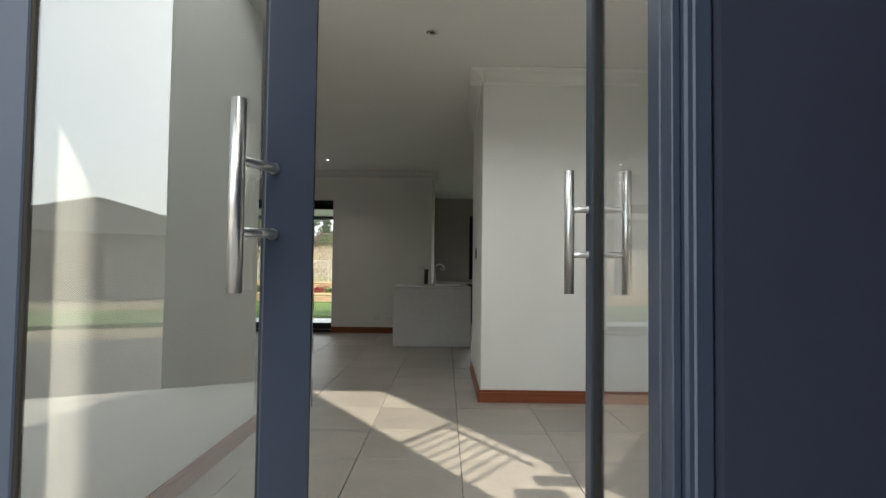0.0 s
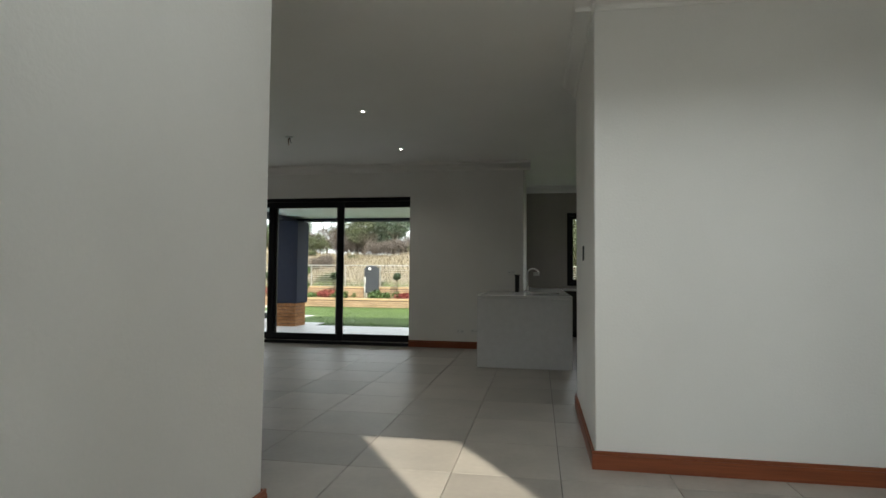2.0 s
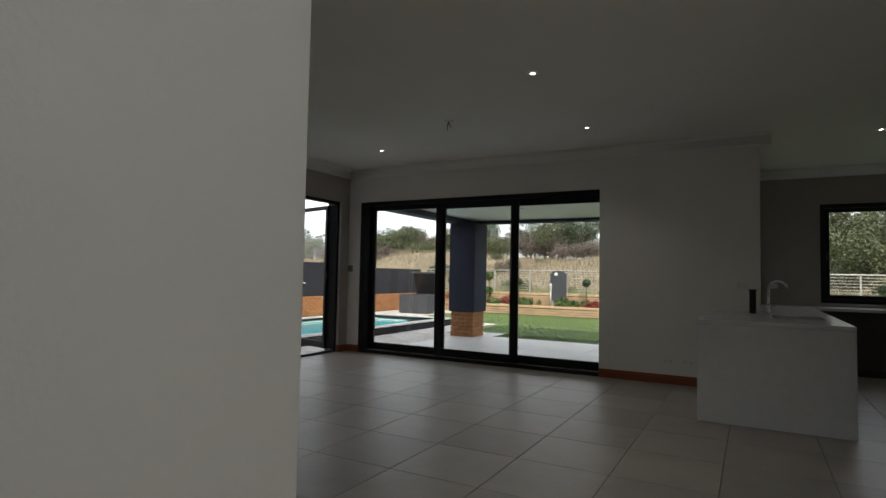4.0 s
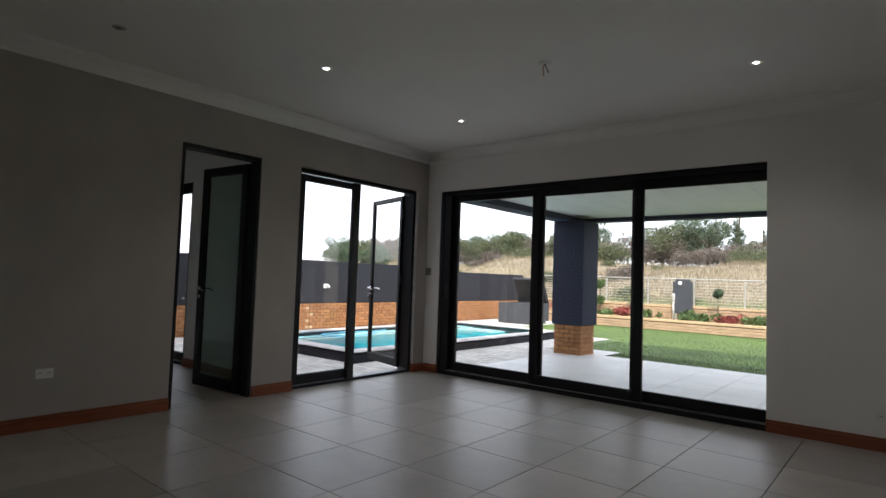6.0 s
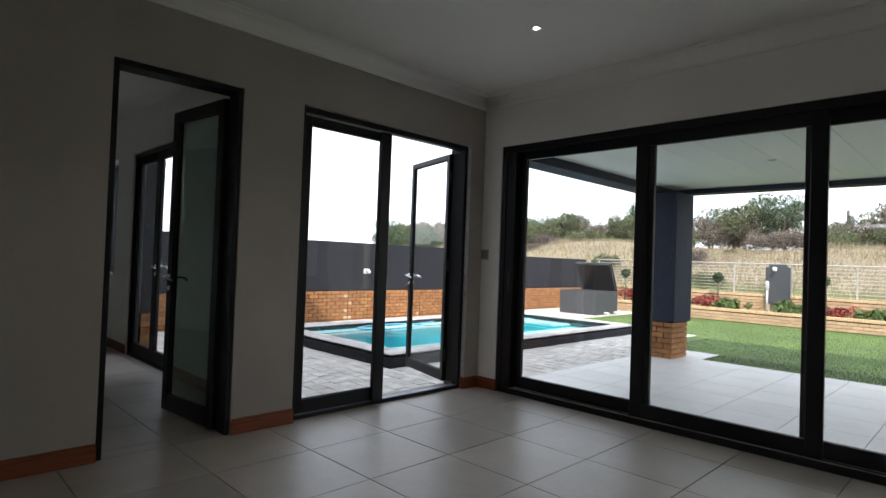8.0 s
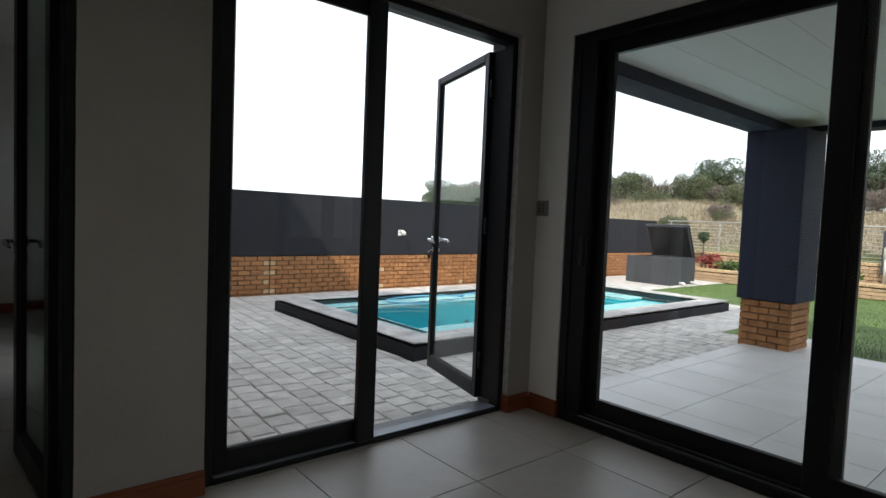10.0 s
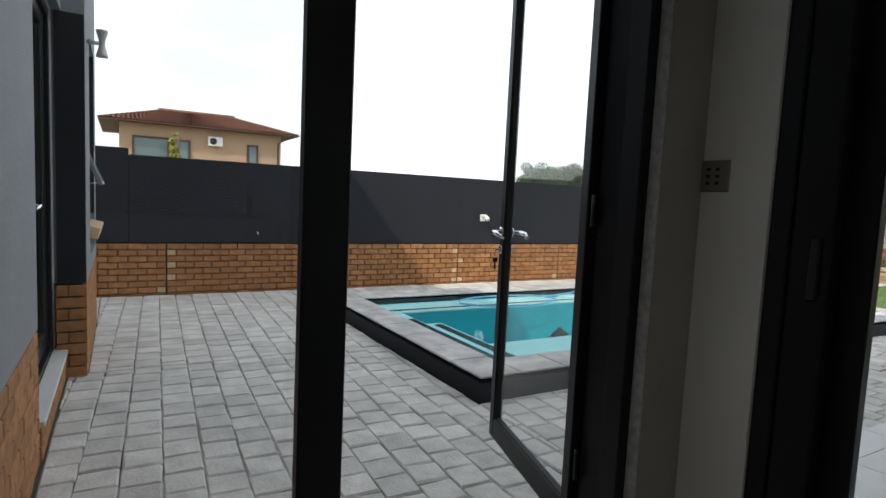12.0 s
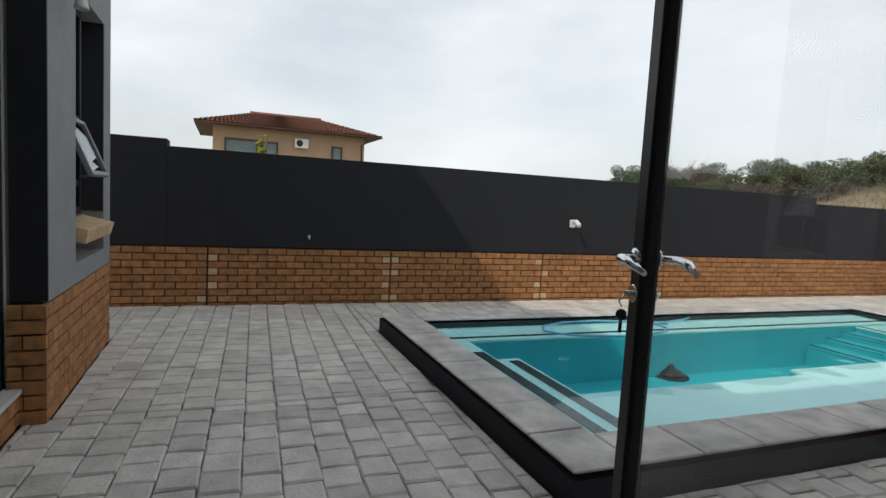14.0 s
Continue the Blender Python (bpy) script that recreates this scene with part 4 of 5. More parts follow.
# pool
PX0, PX1, PY0, PY1, PTOP = -12.17, -8.68, 11.3, 18.5, -0.03
CW = 0.36
pool = thing("pool", "raised swimming pool with stone coping and turquoise water", "pool", kind="structure")
IX0, IX1, IY0, IY1 = PX0 + CW, PX1 - CW, PY0 + CW, PY1 - CW
part("pool_wall", boxes(((PX0, PY0, -0.3), (PX1, IY0 - 0.03, PTOP - 0.05)), ((PX0, IY1 + 0.03, -0.3), (PX1, PY1, PTOP - 0.05)), ((PX0, IY0 - 0.03, -0.3), (IX0 - 0.03, IY1 + 0.03, PTOP - 0.05)), ((IX1 + 0.03, IY0 - 0.03, -0.3), (PX1, IY1 + 0.03, PTOP - 0.05))), CHARCOAL, pool, "dark plastered pool wall")
basin = bmesh.new()
add_box(basin, (IX0 - 0.02, IY0 - 0.02, -1.5), (IX1 + 0.02, IY1 + 0.02, -0.62))
for lo, hi in (((IX0 - 0.028, IY0 - 0.028, -1.5), (IX0, IY1 + 0.028, -0.2)), ((IX1, IY0 - 0.028, -1.5), (IX1 + 0.028, IY1 + 0.028, -0.2)), ((IX0, IY0 - 0.028, -1.5), (IX1, IY0, -0.2)), ((IX0, IY1, -1.5), (IX1, IY1 + 0.028, -0.2))):
    add_box(basin, lo, hi)
part("basin", basin, POOL, pool, "turquoise pool basin")
part("waterline_tiles", boxes(((IX0 - 0.028, IY0 - 0.028, -0.198), (IX0, IY1 + 0.028, PTOP - 0.04)), ((IX1, IY0 - 0.028, -0.198), (IX1 + 0.028, IY1 + 0.028, PTOP - 0.04)), ((IX0, IY0 - 0.028, -0.198), (IX1, IY0, PTOP - 0.04)), ((IX0, IY1, -0.198), (IX1, IY1 + 0.028, PTOP - 0.04))), MOSAIC, pool, "dark mosaic waterline tiles")
WZ = -0.1
WL, SHELF = IX0 + 0.5, IX1 - 1.01
ledges = (((IX0 + 0.002, IY0 + 0.002), (IX1 - 0.002, 11.93), -0.122), ((-10.82, 11.932), (IX1 - 0.002, 12.2), -0.16), ((SHELF, 12.202), (IX1 - 0.002, 14.75), -0.22), ((SHELF - 0.15, 14.752), (IX1 - 0.002, IY1 - 0.002), -0.22),
          ((IX0 + 0.002, 11.932), (WL, IY1 - 0.002), -0.122))
for (x0, y0), (x1, y1), z in ledges:
    part("ledge_base", box((x0 + 0.004, y0 + 0.004, -1.398), (x1 - 0.004, y1 - 0.004, z - 0.035), 0.006), POOL, pool)
    part("ledge", box((x0, y0, z - 0.035), (x1, y1, z), 0.01), LEDGE, pool, "pale shallow ledge")
STEP_Y = (17.42, 17.14, 16.86, 16.55)
for k, y0 in enumerate(STEP_Y):
    z, y1 = -0.15 - 0.07 * k, (IY1 - 0.002 if k == 0 else STEP_Y[k - 1] - 0.002)
    part("step_base", box((WL + 0.004, y0 + 0.004, -1.398), (SHELF - 0.156, y1 - 0.004, z - 0.03)), POOL, pool)
    part("pool_step", box((WL + 0.002, y0, z - 0.03), (SHELF - 0.152, y1, z), 0.01), LEDGE if k == 0 else POOL, pool, "pale pool step")
    part("step_tiles", box((WL + 0.01, y0 + 0.012, z + 0.001), (SHELF - 0.17, y0 + 0.06, z + 0.005)), MOSAIC, pool, "dark mosaic step edge")
for (x0, y0), (x1, y1), z in (((-11.42, IY0 + 0.055), (IX1 - 0.02, IY0 + 0.085), -0.1215), ((-10.92, 11.8), (IX1 - 0.02, 11.9), -0.1215), ((-10.74, 12.06), (IX1 - 0.02, 12.16), -0.1595), ((-11.43, IY0 + 0.042), (-11.38, IY1 - 0.02), -0.1215)):
    part("step_tiles", box((x0, y0, z), (x1, y1, z + 0.004)), MOSAIC, pool, "dark mosaic ledge edge")
wat = part("water", bmesh.new(), WATER, pool, "clear still turquoise water")
wb = bmesh.new()
nx, ny = 50, 110
grid = [[wb.verts.new((IX0 + (IX1 - IX0) * i / nx, IY0 + (IY1 - IY0) * j / ny, WZ + 0.003 * noise.noise(Vector((i * 0.21, j * 0.2, 0))))) for i in range(nx + 1)] for j in range(ny + 1)]
for j in range(ny):
    for i in range(nx):
        wb.faces.new((grid[j][i], grid[j][i + 1], grid[j + 1][i + 1], grid[j + 1][i])).smooth = True
wb.to_mesh(wat.data)
wb.free()
wat.visible_shadow = False


def coping_run(x0, y0, x1, y1, along, n):
    for k in range(n):
        a, b = k / n, (k + 1) / n
        g = 0.0025
        lo = (x0 + (x1 - x0) * a + g, y0 + 0.0) if along == "x" else (x0, y0 + (y1 - y0) * a + g)
        hi = (x0 + (x1 - x0) * b - g, y1) if along == "x" else (x1, y0 + (y1 - y0) * b - g)
        part("coping_stone", box((*lo, PTOP - 0.02), (*hi, PTOP + rb.uniform(-0.002, 0.002)), 0.012, 2), COPING, pool, "grey coping stone")


E_ = 0.0
coping_run(PX0 - E_, PY0 - E_, PX1 + E_, IY0 - 0.002, "x", 8)
coping_run(PX0 - E_, IY1 + 0.002, PX1 + E_, PY1 + E_, "x", 8)
coping_run(PX0 - E_, IY0, IX0 - 0.002, IY1, "y", 15)
coping_run(IX1 + 0.002, IY0, PX1 + E_, IY1, "y", 15)

cleaner = thing("pool_cleaner", "dark pool cleaner head on the pool floor", "pool cleaner", (-11.3, 14.4, -0.618), 20)
part("body", turned([(0.13, 0), (0.15, 0.02), (0.12, 0.06), (0.05, 0.09), (0.025, 0.13)], 18), BLACK, cleaner)
part("skirt", turned([(0.2, 0.0), (0.2, 0.01), (0.14, 0.015)], 22), RUBBER, cleaner)
pts = [(-11.3, 14.4, -0.5)] + [(-11.3 - 0.4 * s, 14.4 + 0.35 * math.sin(s * 3.2), -0.5 + 0.4 * min(1, s * 1.2)) for s in (0.2, 0.4, 0.6, 0.8, 1.0)]
pts += [(-11.45 + 0.34 * math.cos(a), 13.6 + 0.78 * math.sin(a), WZ + 0.012) for a in (1.3, 0.8, 0.3, -0.3, -0.9, -1.5, -2.1, -2.7, -3.3, -3.9, -4.4)] + [(-11.7, 14.9, WZ + 0.012), (-11.8, 15.1, WZ + 0.01)]
single("pool_hose", tube(pts, 0.011, 8), HOSE, "blue ribbed pool hose floating on the water", "hose", smooth=True)

# planters, fence and plants at the end of the lawn
pl = thing("planter_wall", "low face brick planter wall along the lawn", "planter", (0, 24.0, PAVE), group="planter walls", kind="structure")
part("core", box((-13.6, 0.031, -0.05), (7.0, 0.2, 0.31)), MORTAR, pl)
pl2 = thing("planter_wall", "raised face brick planter wall under the fence", "planter", (0, 25.1, PAVE), group="planter walls", kind="structure")
part("core", box((-13.6, 0.031, -0.05), (7.0, 0.22, 0.76)), MORTAR, pl2)
structure("planter_soil", box((-13.6, 24.2, -0.3), (7.0, 25.13, 0.06)), surface("planting_soil", (0.4, 0.34, 0.16, 1), 0.95, vary=0.3, scale=3, bump=0.6, fine=30), "pale soil and straw in the planter", "soil")

fence = thing("fence", "galvanised steel fence of posts and horizontal rails", "fence", (0, 25.22, 0.54))
post_me = mesh_of(box((-0.022, -0.022, 0.0), (0.022, 0.022, 0.97), 0.004), "post", GALV)
for k in range(14):
    part("post", post_me, None, fence).matrix_basis = pose(-13.5 + 1.56 * k, 0, 0)
for k in range(10):
    r = 0.022 if k == 9 else 0.0085
    part("rail", tube([(-13.6, -0.03, 0.09 + 0.097 * k), (7.0, -0.03, 0.09 + 0.097 * k)], r, 6), GALV, fence)

board = thing("screen_board", "dark slate-grey board standing before the fence", "board", (-7.55, 24.95, 0.06))
bb = box((-0.32, -0.03, 0.28), (0.32, 0.03, 1.44))
bmesh.ops.bevel(bb, geom=[e for e in bb.edges if abs(e.verts[0].co.y - e.verts[1].co.y) > 0.01 and e.verts[0].co.z > 1], offset=0.09, segments=5, affect="EDGES")
part("panel", bb, SLATE, board)
part("leg", boxes(((-0.24, -0.02, 0), (-0.2, 0.02, 0.3)), bevel=0.002), GALV, board)
part("leg", boxes(((0.2, -0.02, 0), (0.24, 0.02, 0.3)), bevel=0.002), GALV, board)


def spotlight(at, turn, on="garden wall"):
    s = thing("security_light", "small white security spotlight on the " + on, "light", at, turn)
    part("base", box((-0.05, -0.02, -0.06), (0.05, 0.0, 0.06), 0.008), WHITEP, s)
    part("arm", tube([(0, -0.02, 0.02), (0, -0.09, 0.03)], 0.018, 8), WHITEP, s)
    head = turned([(0.024, 0), (0.034, 0.03), (0.037, 0.11), (0.03, 0.125)], 14)
    part("head", head, WHITEP, s).matrix_basis = pose(0, -0.08, 0.045, 125)
    return s


spotlight((-13.653, 14.58, 0.93), 90)
spotlight((-7.62, 24.92, 1.36), 0, "slate board")

gp = thing("garden_lamp", "slim steel post lamp in the planter", "garden lamp", (-7.68, 24.4, 0.06))
part("pole", tube([(0, 0, 0), (0, 0, 0.72)], 0.03, 12), GALV, gp)
part("head", turned([(0.045, 0), (0.05, 0.02), (0.05, 0.2), (0.03, 0.25)], 14), GALV, gp).matrix_basis = pose(0, 0, 0.7)


def topiary(x, y, balls):
    t = thing("topiary_tree", "clipped lollipop topiary with round green crown" if len(balls) < 2 else "clipped topiary with two stacked green balls", "topiary", (x, y, 0.05), group="topiaries in the planter")
    r = np.random.default_rng(int(abs(x * 37)) + 3)
    part("trunk", tube([(0, 0, 0), (0.015, 0.01, balls[-1][0] * 0.6), (0, 0, balls[-1][0])], 0.018, 7), BARK, t)
    for z, rad in balls:
        v, f = leaf_cloud(r, [(0, 0, z), (rad * 0.2, 0, z + rad * 0.1), (-rad * 0.15, 0.05, z - rad * 0.1)], [rad * 0.92, rad * 0.8, rad * 0.8], 620, 0.04, 1.0)
        part("crown", raw_mesh("crown", v, f, LEAF_G if len(balls) > 1 else LEAF_D), None, t)


for x in (-12.2, -9.15, -6.4, -1.9, 2.6):
    topiary(x, 24.75, [(1.0, 0.16)])
for x in (-10.45, -4.55, 0.6):
    topiary(x, 24.8, [(0.6, 0.17), (1.2, 0.19)])


def shrub(x, y, w, h, mat, label):
    r = np.random.default_rng(int(abs(x * 91 + y)) + 1)
    c = [(r.normal() * w * 0.35, r.normal() * w * 0.2, h * (0.3 + 0.45 * r.random())) for _ in range(9)]
    t = thing("shrub", label, "shrub", (x, y, 0.05))
    stems = bmesh.new()
    for p in c:
        add_tube(stems, [(p[0] * 0.2, p[1] * 0.2, -0.02), (p[0] * 0.7, p[1] * 0.7, p[2] * 0.6), p], [0.008, 0.006, 0.003], 5)
    part("stems", stems, BARK, t)
    v, f = leaf_cloud(r, c, [w * 0.26 * (0.7 + 0.6 * r.random()) for _ in c], 520, 0.055, 0.8)
    part("leaves", raw_mesh("leaves", v, f, mat), None, t)


for x, w, h in ((-9.45, 0.5, 0.46), (-5.95, 0.6, 0.44), (-12.0, 0.5, 0.5), (-12.6, 0.45, 0.45), (-2.6, 0.55, 0.42)):
    shrub(x, 24.62, w, h, LEAF_R, "low bush with red leaves in the planter")
for x, w, h in ((-10.1, 0.6, 0.3), (-8.75, 0.6, 0.35), (-7.2, 0.6, 0.42), (-6.75, 0.5, 0.35), (-5.2, 0.55, 0.35), (-4.6, 0.4, 0.25), (-3.6, 0.6, 0.4), (-11.2, 0.6, 0.35), (0.2, 0.6, 0.35)):
    shrub(x, 24.55, w, h, LEAF_G, "low green bush in the planter")

# pump box with its lid up
pb = thing("pump_box", "grey pool pump housing with its lid propped open", "pump housing", (-12.65, 21.4, PAVE))
part("body", boxes(((0, 0, 0), (1.25, 0.06, 0.7)), ((0, 1.24, 0), (1.25, 1.3, 0.7)), ((0, 0.06, 0), (0.06, 1.24, 0.7)), ((1.19, 0.06, 0), (1.25, 1.24, 0.7))), surface("box_grey", (0.05, 0.055, 0.062, 1), 0.7, vary=0.08, scale=4), pb)
lid = boxes(((0, -0.025, 0.0), (1.25, 0.025, 0.95)), bevel=0.008)
lid2 = part("lid", lid, BLACK, pb, "black open lid")
lid2.matrix_basis = pose(0.0, 1.27, 0.71, 26)
part("lid_rim", boxes(((0.02, -0.06, 0.04), (0.06, -0.026, 0.93)), ((1.19, -0.06, 0.04), (1.23, -0.026, 0.93)), ((0.06, -0.06, 0.89), (1.19, -0.026, 0.93)), bevel=0.003), SLATE, lid2)
part("inner_deck", box((0.06, 0.06, 0.4), (1.19, 1.24, 0.66)), SLATE, pb)
for y in (0.5, 1.1):
    p = thing("water_pipe", "short white drain pipe end on the lawn edge", "pipe", (-11.3, 21.4 + y, PAVE))
    part("pipe", tube([(-0.1, 0, 0.05), (0.0, 0, 0.05), (0.06, 0, 0.03)], 0.035, 10), WHITEP, p)
    part("collar", tube([(-0.02, 0, 0.05), (0.01, 0, 0.05)], 0.043, 10), WHITEP, p)

# ---- kitchen ----
isl = thing("kitchen_island", "white quartz waterfall kitchen island end", "kitchen island", (0, 0, 0))
part("end_panel", box((-1.31, 9.0, 0.001), (-0.145, 9.035, 0.862), 0.003), STONE, isl, "white quartz waterfall panel")
part("side_panel", box((-1.31, 9.037, 0.001), (-1.275, 10.7, 0.862), 0.003), STONE, isl)
part("cabinet", box((-1.273, 9.037, 0.1), (-0.19, 12.6, 0.862)), CABINET, isl, "dark cabinet body")
part("plinth", box((-1.25, 9.05, 0.001), (-0.25, 12.6, 0.099)), BLACK, isl)
for k in range(4):
    d = part("cabinet_door", box((-0.188, 9.06 + 0.86 * k, 0.11), (-0.17, 9.905 + 0.86 * k, 0.85), 0.003), CABINET, isl)
top_ = bmesh.new()
add_box(top_, (-1.31, 9.0, 0.864), (-0.145, 9.75, 0.9), 0.003)
add_box(top_, (-1.31, 9.752, 0.864), (-0.7, 10.725, 0.9), 0.003)
add_box(top_, (-0.27, 9.752, 0.864), (-0.145, 10.35, 0.9), 0.003)
add_box(top_, (-0.785, 10.352, 0.864), (-0.145, 12.6, 0.9), 0.003)
worktop = single("worktop", top_, STONE, "white quartz worktop with an undermounted sink", "worktop")
single("sink", boxes(((-0.698, 9.754, 0.66), (-0.272, 10.348, 0.67)), ((-0.698, 9.754, 0.67), (-0.69, 10.348, 0.862)), ((-0.28, 9.754, 0.67), (-0.272, 10.348, 0.862)), ((-0.69, 9.754, 0.67), (-0.28, 9.762, 0.862)), ((-0.69, 10.34, 0.67), (-0.28, 10.348, 0.862))), STEEL, "steel sink bowl let into the worktop", "sink")
tap = thing("kitchen_tap", "tall chrome gooseneck kitchen tap on the worktop", "tap", (-0.72, 10.55, 0.9))
part("base", turned([(0.028, 0), (0.028, 0.012), (0.022, 0.02), (0.02, 0.09)], 16), CHROME, tap)
part("spout", tube([(0, 0, 0.08), (0, 0, 0.26)] + [(0.085 - 0.085 * math.cos(a), -0.02 * a, 0.28 + 0.075 * math.sin(a)) for a in (0.5, 1.0, 1.57, 2.1, 2.7, 3.1)], 0.013, 12), CHROME, tap)
part("lever", tube([(0.02, 0, 0.06), (0.07, 0, 0.075)], [0.009, 0.006], 8), CHROME, tap)
soap = thing("pop_up_socket", "black cylindrical pop-up socket tower on the worktop", "socket tower", (-0.87, 10.45, 0.9))
part("body", turned([(0.034, 0), (0.034, 0.24), (0.033, 0.245)], 18), BLACK, soap)
part("cap", turned([(0.045, 0), (0.047, 0.006), (0.045, 0.014)], 18), BLACK, soap).matrix_basis = pose(0, 0, 0.246)
kc = thing("kitchen_counter", "dark kitchen base units under a white worktop", "kitchen counter", (0, 0, 0))
part("cabinet", box((-0.785, 12.72, 0.1), (3.15, 13.298, 0.862)), CABINET, kc)
part("worktop", box((-0.785, 12.62, 0.864), (3.15, 13.298, 0.9), 0.003), STONE, kc, "white quartz worktop")
part("plinth", box((-0.7, 12.78, 0.001), (3.15, 13.28, 0.099)), BLACK, kc)


def socket(at, turn, w=0.115, h=0.075, label="white double wall socket on the wall", mat=WHITEP, dots=((-0.03, 0), (0.03, 0))):
    s = thing("wall_socket", label, "socket", at, turn)
    part("plate", box((-w / 2, -0.009, -h / 2), (w / 2, 0.0, h / 2), 0.003), mat, s)
    for x, z in dots:
        part("outlet", boxes(((x - 0.011, -0.0105, z - 0.003), (x - 0.006, -0.0092, z + 0.003)), ((x + 0.006, -0.0105, z - 0.003), (x + 0.011, -0.0092, z + 0.003)), ((x - 0.003, -0.0105, z + 0.006), (x + 0.003, -0.0092, z + 0.012))), BLACK, s)
    return s


socket((-0.97, YN, 1.19), 0)
socket((-1.76, YN, 0.27), 0)
socket((-1.54, YN, 0.27), 0)
socket((X1, 6.42, 0.42), 90, label="white wall socket in the living room")
socket((-0.6, 13.3, 1.18), 0, label="white socket on the taupe kitchen wall")
sw = thing("light_switch", "brushed metal switch plate beside the pool door", "switch", (-6.6, YN, 1.33))
part("plate", box((-0.05, -0.008, -0.05), (0.05, 0.0, 0.05), 0.003), surface("switch_metal", (0.32, 0.3, 0.28, 1), 0.4, metal=0.7, vary=0.06), sw)
for i in range(2):
    for j in range(3):
        part("rocker", box((-0.028 + 0.032 * i, -0.0105, -0.028 + 0.022 * j), (-0.014 + 0.032 * i, -0.0082, -0.018 + 0.022 * j), 0.0008), BLACK, sw)
socket((-0.2165, 6.3, 1.32), -90, 0.07, 0.11, "small dark light switch on the wall block", BLACK, ())


def downlight(x, y, lit=True, z=CEILING):
    d = thing("downlight", "recessed white ceiling downlight, lit" if lit else "recessed ceiling downlight with chrome ring, off", "downlight", (x, y, z), group="ceiling downlights")
    rim = turned([(0.025, -0.001), (0.027, -0.008), (0.045, -0.006), (0.046, -0.0005)], 20)
    part("rim", rim, WHITEP if lit else CHROME, d)
    part("lamp", turned([(0.018, -0.004), (0.015, -0.006)], 16), LIT if lit else BLACK, d)
    if lit:
        spot = new("downlight_beam", bpy.data.lights.new("downlight_beam", "SPOT"))
        spot.data.energy, spot.data.spot_size, spot.data.spot_blend, spot.data.shadow_soft_size = DOWN_W, radians(125), 0.9, 0.012
        spot.data.color = (1.0, 0.95, 0.88)
        spot.parent = d
        spot.matrix_basis = pose(0, 0, -0.02)


for x, y in ((-2.44, 7.77), (-5.25, 7.84), (-5.25, 9.63), (-2.47, 9.61)):
    downlight(x, y)
downlight(0.36, 11.0)
downlight(-0.65, 4.69, False)
downlight(-5.85, 6.5, False)
downlight(-4.9, 14.0, False, 2.62)
wire = thing("pendant_wire", "bare twisted wires hanging from a ceiling outlet", "wire", (-3.74, 8.73, CEILING))
part("plate", turned([(0.05, -0.001), (0.05, -0.008), (0.02, -0.014)], 18), WHITEP, wire)
for k in range(3):
    a = k * 2.1
    part("strand", tube([(0, 0, -0.01), (0.015 * math.cos(a), 0.015 * math.sin(a), -0.05), (0.03 * math.cos(a + 0.8), 0.03 * math.sin(a + 0.8), -0.08 - 0.02 * k)], 0.004, 6), (BLACK, WHITEP, BRICK)[k], wire)

# ---- stairs ----
st = thing("staircase", "white plastered staircase with brushed steel railing", "staircase", (0, 0, 0))
for k in range(10):
    x0 = 0.62 + 0.27 * k
    if x0 + 0.27 < 3.2:
        part("step", box((x0, 2.5, 0.001), (x0 + 0.268, 3.62, 0.178 * (k + 1)), 0.004), WHITE, st)
for x0, k in ((0.74, 0), (1.9, 4.3), (3.0, 8.4)):
    part("post", tube([(x0, 3.66, 0.0), (x0, 3.66, 1.05 + 0.178 * (k + 0.6))], 0.02, 12), STEEL, st)
for j in range(8):
    z = 0.28 + 0.115 * j
    part("rail", tube([(0.74, 3.66, z + 0.06), (3.1, 3.66, z + 0.06 + 2.36 * 0.66)], 0.007 if j < 7 else 0.022, 8), STEEL, st)

for j in range(8):
    z = 2.70 - 0.118 * j
    part("upper_rail", tube([(0.45, 2.12, z - 0.1425), (1.75, 2.12, z + 1.0925)], 0.022 if not j else 0.009, 8), STEEL, st)
part("upper_post", tube([(1.12, 2.12, 2.2), (1.12, 2.12, 3.19)], 0.02, 10), STEEL, st)
for k in range(5):
    part("upper_step", box((0.5 + 0.25 * k, 1.985, 1.5 + 0.23 * k), (0.75 + 0.25 * k, 2.1, 1.56 + 0.23 * k), 0.004), WHITE, st)

# Charcoal linings put the reveals' shade into colour; the wall is grey.
structure("wing_reveal_shade", boxes(((WING_WIN[0] - 0.249, 8.663, 0.93), (WING_WIN[0] - 0.235, 8.857, HEAD - 0.001)), ((WING_DOOR[0] + 0.0005, 8.68, 0.485), (WING_DOOR[0] + 0.012, 8.857, HEAD - 0.001))), CHARCOAL, "charcoal linings standing in for shade in the wing reveals", "trim")

# ---- the wing's brick base, sill and fittings ----
wb_ = thing("wing_brick_base", "face brick base of the house wing", "brick base", kind="structure")
part("core", boxes(((-12.13, 8.68, -0.3), (WING_DOOR[0], 8.832, 0.477)), ((WING_DOOR[1], 8.662, -0.3), (X1 - TH, 8.692, 0.477)), ((WING_DOOR[0], 8.662, -0.3), (WING_DOOR[1], 8.7, -0.03))), MORTAR, wb_)
part("door_step", box((WING_DOOR[0] + 0.002, 8.652, -0.029), (WING_DOOR[1], 8.745, 0.0), 0.004), PATIO_T, wb_, "pale door step")
sill = thing("window_sill", "sloping brick-on-edge window sill", "sill", (0, 0, 0))
for k in range(11):
    b = part("brick", box((0, 0, 0), (0.068, 0.23, 0.1), 0.005), PALE_BRICK, sill)
    b.matrix_basis = pose(-11.87 + 0.0835 * k, 8.69, 0.8, -14)
